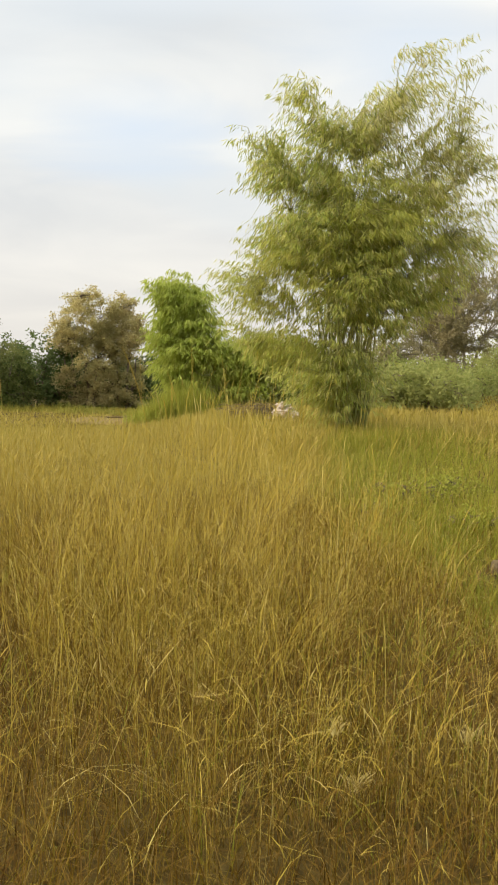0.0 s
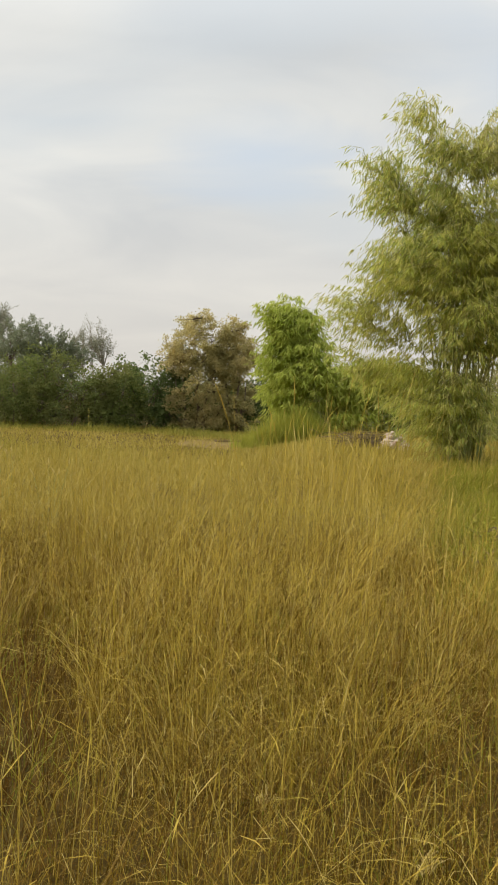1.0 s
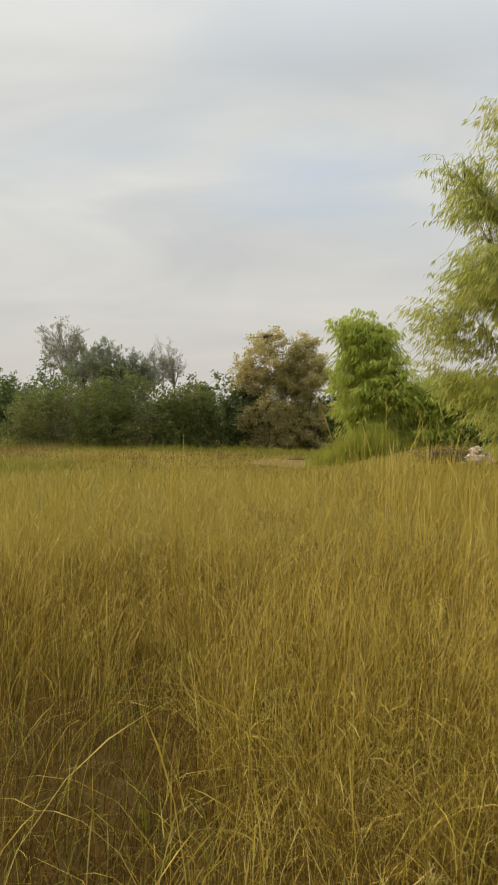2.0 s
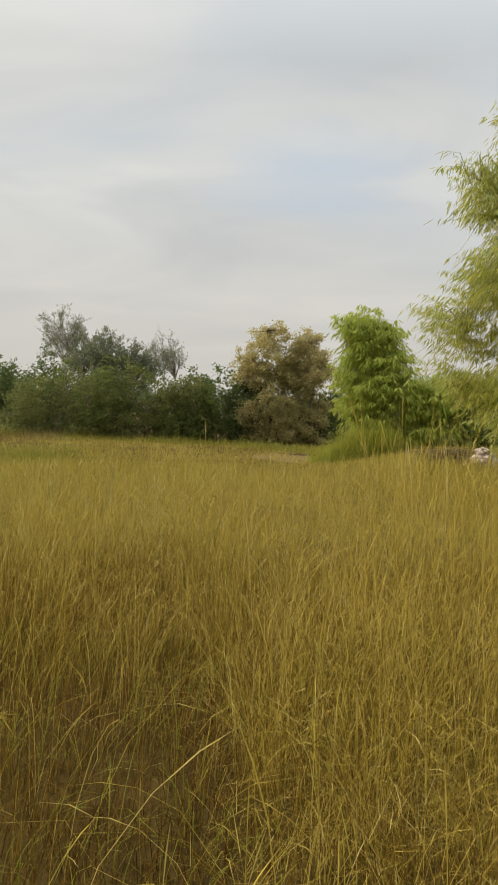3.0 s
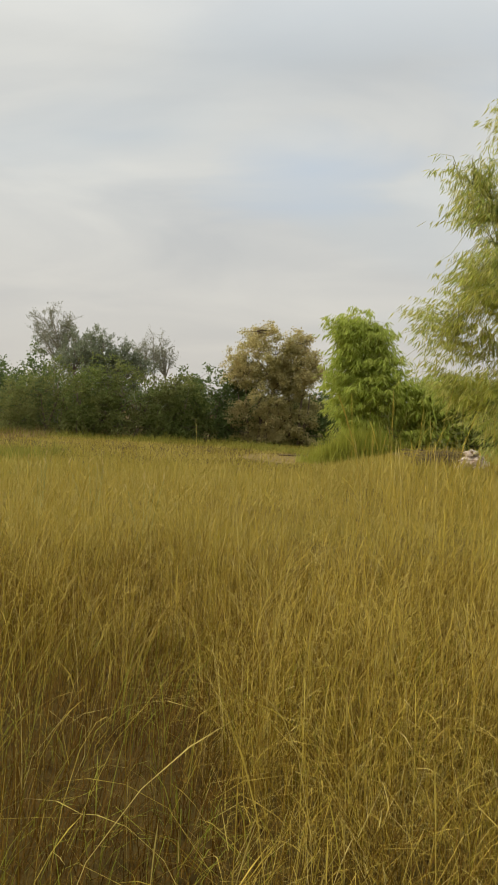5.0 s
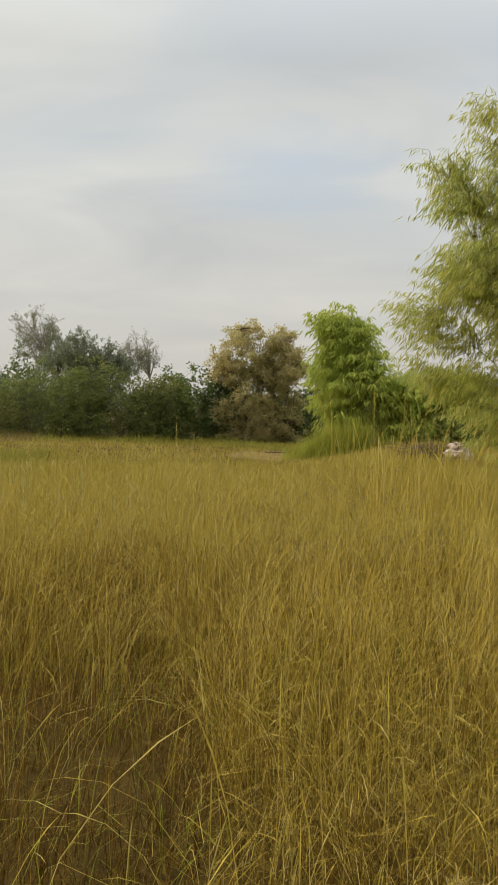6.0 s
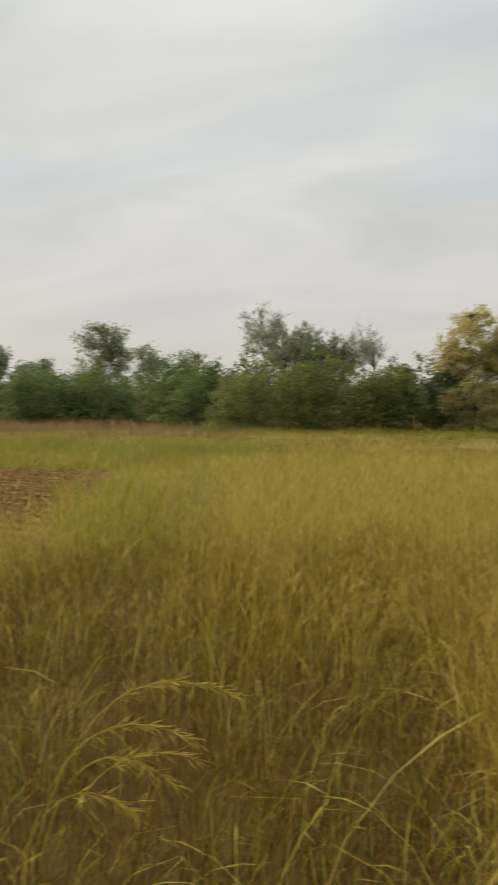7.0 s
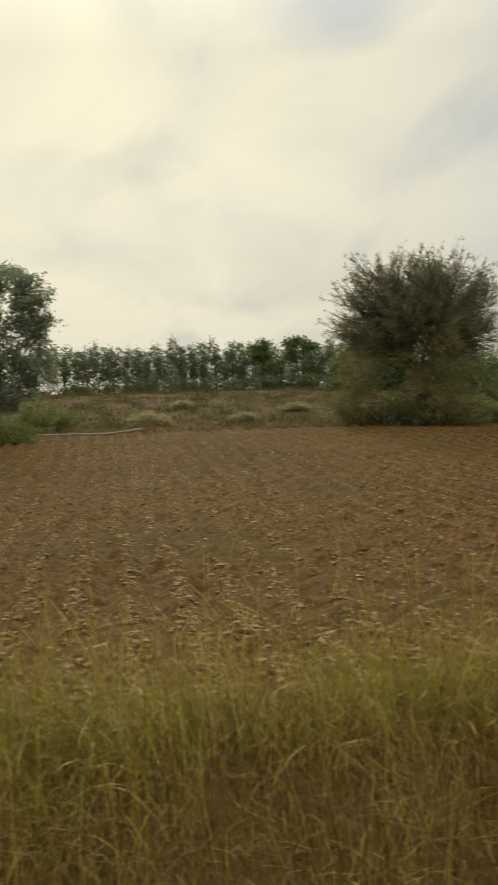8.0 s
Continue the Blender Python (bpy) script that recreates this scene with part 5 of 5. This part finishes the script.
# further out: wider blades, fewer
x, y = sector(8500, 7.3, 15.5, -21, 60)
sow("meadow_grass", x, y, 10, 0.14, lambda a, b: tall(a, b) * 0.75, 0.7, 0.0056, 0.65, (1.2, 0.9), [0, 0.5, 1.0], [1, 0.8, 0.15], MEADOW, "dry olive-yellow meadow grass", "meadow grass", open_ground)
x, y = sector(3600, 7.5, 14.0, -20, 48)
sow("meadow_stalks", x, y, 4, 0.14, tall, 0.6, 0.0034, 0.38, (0.4, 0.55), *EARED, STRAW, "dry straw-yellow grass stalks with thin ears", "meadow grass", open_ground)

# loose fine straw and seed fuzz over the meadow
x, y = sector(34000, 7.0, 14.5, -20, 55)
ok = ~in_plough(x, y) & (rng.random(len(x)) > 0.8 * right_side(x, y))
x, y = x[ok], y[ok]
n = len(x)
v, f = blades(rng, np.stack([x, y, hf(x, y) + rng.uniform(0.15, 0.8, n) * tall(x, y)], 1), rng.uniform(0.1, 0.3, n), rng.uniform(0.003, 0.0055, n),
              rng.uniform(0, 6.28, n), rng.uniform(0.1, 1.7, n), rng.normal(0, 0.5, n), [0, 1.0], [1.0, 0.5])
stuff("loose_straw", v, f, MEADOW, "fine loose straw hanging in the meadow grass", "meadow grass")
# rank weeds at the corner of the ploughed field
n = 45
sow("rank_weeds", rng.normal(-5.3, 0.35, n), rng.normal(8.6, 0.6, n), 9, 0.09, lambda p, q: 0.95 + 0.15 * waves(p, q, 0.6), 0.45, 0.009, 0.25, (0.5, 0.5), *LEAFY, GREEN_BLADE,
    "rank yellow-green weeds at the field's corner", "weeds")


def low_meadow(x, y):
    return (0.30 + 0.08 * waves(x, y, 2.0)) * (1 - 0.5 * ss(20, 30, np.hypot(x, y)))


def far_free(x, y):
    return ((x + 3.9) / 2.4) ** 2 + ((y - 28.3) / 2.6) ** 2 > 1 - 1.0 * rng.random(len(x)) ** 1.1 - 0.2 * waves(x, y, 0.7)


x, y = sector(17500, 13.0, 36.0, -19, 46, 0.8)
sow("far_meadow_grass", x, y, 6, 0.22, low_meadow, 0.6, 0.027, 0.75, (0.9, 0.6), [0, 1.0], [1, 0.25], FAR_MEADOW, "short olive-yellow meadow grass reaching to the scrub", "meadow grass", far_free)
# green verge behind the ploughed field
n = 4500
vx = rng.uniform(-34, -10.0, n)
vy = 15.0 + (vx + 9) * 0.155 + rng.random(n) ** 0.8 * (9 + 0.12 * (-vx - 9))
sow("verge_grass", vx, vy, 9, 0.2, lambda a, b: 0.36 + 0.26 * waves(a, b, 0.9), 0.6, 0.02, 0.25, (0.6, 0.5), [0, 1.0], [1, 0.25], VERGE, "yellow-green grass verge behind the ploughed field", "verge grass")
# soft green grass mound before the young bamboo
n = 420
sow("soft_green_grass", -2.3 + 1.25 * np.clip(rng.normal(0, 0.55, n), -1.2, 1.2), 27.0 + rng.normal(0, 0.4, n), 13, 0.09, lambda a, b: 0.86 * np.exp(-((a + 2.3) / 1.5) ** 2) + 0.12 + 0.1 * waves(a, b, 0.4), 0.55, 0.012, 0.3, (0.6, 0.6), [0, 0.5, 1.0], [0.8, 1.0, 0.2], REED, "soft yellow-green grass mound before the young bamboo", "tall grass")
# dry strip before the hedge
n = 1900
sx_, sy_ = rng.uniform(-50, -14, n), rng.uniform(27, 37, n)
sow("dry_strip_grass", sx_, sy_, 7, 0.25, lambda a, b: 0.35 + 0.1 * waves(a, b, 1.2), 0.5, 0.03, 0.3, (0.5, 0.5), [0, 1.0], [1, 0.25], STRIP, "dry tan grass strip before the hedge", "bank grass")
# dry bank beyond the field
n = 8500
bx = rng.uniform(-58, -28.4, n)
by = rng.uniform(-14, 12, n)
sow("bank_grass", bx, by, 8, 0.18, lambda a, b: 0.18 + 0.12 * waves(a, b, 1.2), 0.6, 0.024, 0.95, (0.9, 0.6), [0, 1.0], [1, 0.25], BANK_BLADE, "dry tan grass tufts on the bank", "bank grass")
# dry tussocks along the far edge of the ploughed field
n = 230
ty_ = rng.uniform(-3.5, 14, n)
sow("field_edge_tussocks", -29.1 + rng.normal(0, 0.22, n), ty_, 22, 0.16, lambda a, b: 0.24 + 0.14 * waves(a, b, 0.7), 0.6, 0.022, 0.6, (0.9, 0.6), [0, 1.0], [1, 0.25], STRIP, "dry tan tussocks along the far edge of the ploughed field", "bank grass")
# shaggy tussocks on the bank
n = 420
sow("bank_tussocks", rng.uniform(-50, -29, n), rng.uniform(-9, 11, n), 36, 0.22, lambda a, b: 0.30 + 0.12 * waves(a, b, 0.8), 0.6, 0.02, 0.5, (0.8, 0.6), [0, 1.0], [1, 0.25], BANK_BLADE, "shaggy olive-brown tussocks on the bank", "bank grass")
# the meadow goes on behind the walker
x, y = sector(5200, 2.0, 24.0, 116, 322)
sow("back_meadow_grass", x, y, 6, 0.2, lambda a, b: 0.45 + 0.12 * waves(a, b, 0.9), 0.6, 0.009, 0.5, (0.9, 0.7), [0, 1.0], [1, 0.25], MEADOW, "dry olive-yellow meadow grass", "meadow grass")
# fresh weeds along the foot of the hedge
n = 900
sow("hedge_foot_weeds", rng.uniform(-17, -3.5, n), rng.uniform(31.3, 33.4, n), 8, 0.16, lambda p, q: 0.26 + 0.14 * waves(p, q, 0.7), 0.7, 0.022, 0.5, (0.9, 0.6), [0, 1.0], [1, 0.3], VERGE, "fresh green weeds along the foot of the hedge", "weeds")
# tall loose stalks standing above the meadow
n = 120
sow("lone_stalks", rng.normal(-0.15, 0.55, n), rng.normal(10.6, 1.6, n), 2, 0.12, lambda p, q: 1.32 + 0 * p, 0.5, 0.0042, 0.16, (0.3, 0.35), *EARED, STRAW, "tall single straw stalks above the meadow", "tall grass")

# ---- small things ----
rng = np.random.default_rng(300)


def rubble(name, x, y, label, stones, size, spread, mat):
    top = base_at(name, x, y, label, "rubble pile")
    for i in range(stones):
        a, r = rng.uniform(0, 6.28), spread * rng.random() ** 0.7
        s = size * rng.uniform(0.5, 1.15)
        z = s * 0.4 + max(0, 1 - (r / spread) ** 2) * size * 4.6 * (0.4 + 0.6 * rng.random())
        shape = Shape()
        shape.lump((0, 0, 0), (s * rng.uniform(0.9, 1.7), s * rng.uniform(0.6, 1.0), s * rng.uniform(0.4, 0.8)), rng)
        ob = part("stone", shape.mesh("stone", mat, False), top)
        ob.location = (math.cos(a) * r, math.sin(a) * r * 0.7, z)
    return top


rubble("rubble_pile", 0.79, 20.5, "small pile of whitish broken rubble in the grass", 70, 0.098, 0.31, STONE)
for x, y, s in ((1.75, 19.2, 0.07), (2.05, 19.4, 0.09), (2.0, 19.0, 0.06), (1.55, 19.6, 0.06), (2.5, 19.6, 0.07)):
    shape = Shape()
    shape.lump((0, 0, 0), (s * 1.3, s, s * 0.7), rng)
    ob = tagged(new("stone", shape.mesh("stone", STONE, False)), "pale stone lying in the grass below the bamboo", "stone", "stones below the bamboo")
    ob.location = (x, y, float(hf(x, y)) + s * 0.3)

# heap of dry brush beside the rubble
heap = base_at("brush_heap", 0.12, 20.9, "low heap of dry reddish-brown twigs", "brush heap")
s = Shape()
for i in range(420):
    a, l = rng.uniform(0, 6.28), rng.uniform(0.25, 0.6)
    cxx, cyy, cz = rng.normal(0, 0.34), rng.normal(0, 0.2), abs(rng.normal(0.14, 0.12))
    d = Vector((math.cos(a) * l, math.sin(a) * l, rng.uniform(-0.1, 0.15)))
    c = Vector((cxx, cyy, cz + 0.05))
    s.tube([c - d / 2, c + Vector((0, 0, 0.03)), c + d / 2], [0.005, 0.006, 0.003], 3, False)
tagged(part("brushwood", s.mesh("brushwood", LOG), heap), kind="stuff")


def log(name, points, radius, label, mat, category="log"):
    s = Shape()
    pts = [Vector(p) for p in points]
    fine = []
    for i in range(len(pts) - 1):
        for k in range(4):
            fine.append(pts[i].lerp(pts[i + 1], k / 4) + Vector(rng.normal(0, radius * 0.12, 3)))
    fine.append(pts[-1])
    s.tube(fine, [radius * rng.uniform(0.88, 1.1) * (1 - 0.35 * i / len(fine)) for i in range(len(fine))], 10)
    return tagged(new(name, s.mesh(name, mat)), label, category)


def on(x, y, up):
    return (x, y, float(hf(x, y)) + up)


log("log", [on(1.84, 6.72, 0.08), on(2.4, 6.85, 0.09), on(3.2, 6.9, 0.10)], 0.068, "grey-brown log with a cut end in green grass", LOG)
log("fallen_branch", [on(-27.3, -0.4, 0.22), on(-27.5, -1.4, 0.1), on(-27.6, -2.6, 0.08), on(-27.6, -3.8, 0.07)], 0.04, "long fallen branch on the field's edge", DUST, "branch")
log("pale_branch", [on(-30.0, 33.4, 0.35), on(-31.0, 33.0, 0.22), on(-32.6, 32.6, 0.1)], 0.036, "bleached pale branch lying before the hedge", WHITE_LOG, "branch")
log("dark_branch", [on(-4.9, 29.4, 0.06), on(-4.3, 29.5, 0.07), on(-3.5, 29.4, 0.05)], 0.03, "thin dark branch lying on the bare earth", LOG, "branch")
mast = base_at("mast", -92.0, 4.2, "thin distant metal mast", "mast")
s = Shape()
s.tube([(0, 0, 0), (0, 0, 5.9)], [0.08, 0.05], 6)
part("pole", s.mesh("pole", METAL), mast)

# low bushes and tufts on the bank
BANK = "low bushes on the bank"
for i, (x, y, wd, hg, mt) in enumerate(((-33.0, -0.3, 1.5, 0.6, THORN_BROWN), (-34.5, 3.2, 1.0, 0.45, THORN_BROWN), (-30.0, -3.0, 1.0, 0.9, SHRUB_LEAF), (-34.0, -4.8, 1.6, 1.2, SHRUB_LEAF),
                                       (-25.5, -4.6, 2.4, 1.0, SHRUB_LEAF), (-41.0, 1.0, 1.0, 0.4, THORN_BROWN), (-38.0, 6.0, 1.2, 0.4, THORN_BROWN))):
    shrub("low_bush", x, y, wd, hg, "low olive bush on the dry bank", mt, 320 + i, (int(1800 * wd), 0.10, 0.04), group=BANK)

SWARD_WEEDS = "leafy weeds in the green sward"
for i, (x, y, wd, hg) in enumerate(((1.85, 10.5, 0.8, 0.34), (2.45, 10.9, 0.7, 0.28), (1.35, 9.2, 0.45, 0.22), (2.2, 8.6, 0.5, 0.24))):
    shrub("leafy_weed", x, y, wd, hg, "low leafy green weed in the short grass", REED, 360 + i, (int(1900 * wd), 0.05, 0.014), group=SWARD_WEEDS)
VERGE_WEEDS = "weed clumps in the verge"
for i, (x, y, wd, hg) in enumerate(((-27.3, 17.4, 2.2, 0.62), (-19.4, 14.3, 1.6, 0.5))):
    shrub("weed_clump", x, y, wd, hg, "low fresh green weeds in the verge grass", VERGE, 340 + i, (int(3200 * wd), 0.12, 0.02), group=VERGE_WEEDS)

# flowering weeds standing in the grass
WEEDS = "weeds with cream seed heads"
for i, (x, y, h) in enumerate(((-5.3, 8.9, 1.0), (-4.8, 9.3, 1.2), (-5.5, 8.8, 1.25), (-3.7, 9.8, 0.95), (-4.4, 10.0, 0.9), (-2.9, 9.0, 0.85), (-5.0, 6.6, 0.8))):
    weed = base_at("weed", x, y, "thin weed with cream feathery seed heads", "weed", WEEDS)
    for k in range(5):
        t = Vector((rng.normal(0, 0.13), rng.normal(0, 0.13), h * rng.uniform(0.75, 1.05)))
        s = Shape()
        s.tube([(0, 0, 0), t * 0.55 + Vector((0, 0, 0.05)), t], [0.004, 0.003, 0.002], 4, False)
        stem = part("stem", s.mesh("stem", CULM), weed)
        s = Shape()
        tip = t + Vector((rng.normal(0, 0.02), rng.normal(0, 0.02), 0.07))
        s.tube([t, t.lerp(tip, 0.3), t.lerp(tip, 0.7), tip], [0.002, 0.008, 0.006, 0.001], 5)
        part("seed_head", s.mesh("seed_head", FLOWER), stem)


def panicle(root, apex, tip, seed):
    """A bent grass stalk whose ear hangs over in a fan of spikelets."""
    r2 = np.random.default_rng(seed)
    root, apex, tip = Vector(on(root[0], root[1], 0)), Vector(apex), Vector(tip)
    top = new("grass_panicle")
    top.location = root
    tagged(top, "bent yellow-green grass stalk with a hanging ear", "tall grass", "hanging grass ears")
    curve = [(root * (1 - s) ** 2 + apex * 2 * s * (1 - s) + tip * s * s) - root for s in np.linspace(0, 1, 12)]
    s = Shape()
    s.tube(curve, [0.0028 - 0.0016 * i / 11 for i in range(12)], 4, False)
    part("stalk", s.mesh("stalk", STRAW), top)
    pts = np.array([tuple(p) for p in curve])
    at = 11.0 - 5.0 * r2.random(70) ** 1.3
    lo = np.floor(at).astype(int).clip(0, 10)
    places = pts[lo] + (pts[lo + 1] - pts[lo]) * (at - lo)[:, None]
    way = (pts[lo + 1] - pts[lo])
    way /= np.linalg.norm(way, axis=1, keepdims=True)
    v, f = leaf_quads(r2, places, way, 0.07, 0.0036, 0.25, 0.5)
    part("ear", ngon_mesh("ear", v, f, STRAW), top)


for k, (root, apex, tip) in enumerate((((-2.32, 3.48), (-2.2, 3.60, 0.85), (-1.72, 3.85, 0.60)), ((-2.30, 3.50), (-2.22, 3.56, 0.62), (-1.90, 3.74, 0.30)),
                                       ((-2.36, 3.44), (-2.25, 3.52, 0.45), (-2.02, 3.66, 0.22)), ((-2.34, 3.46), (-2.24, 3.56, 0.70), (-1.84, 3.76, 0.46)),
                                       ((-2.28, 3.52), (-2.16, 3.60, 0.52), (-1.86, 3.80, 0.38)))):
    panicle(root, apex, tip, 501 + k)

# bleached curled tufts caught in the grass
for i, (x, y, z) in enumerate(((0.38, 3.68, 0.14), (-0.18, 4.05, 0.10), (0.42, 3.35, 0.08), (0.9, 3.7, 0.12))):
    r2 = np.random.default_rng(520 + i)
    n = 26
    v, f = blades(r2, np.stack([r2.normal(0, 0.012, n), r2.normal(0, 0.012, n), np.zeros(n)], 1), r2.uniform(0.06, 0.13, n), np.full(n, 0.005), r2.uniform(0, 2.2, n),
                  r2.uniform(0.2, 0.8, n), r2.uniform(1.2, 2.4, n), [0, 0.35, 0.7, 1.0], [0.7, 1, 0.8, 0.3])
    ob = tagged(new("dry_tuft", ngon_mesh("dry_tuft", v, f, FLOWER)), "bleached curled tuft caught in the grass", "dead grass", "bleached tufts")
    ob.location = (x, y, float(hf(x, y)) + z)
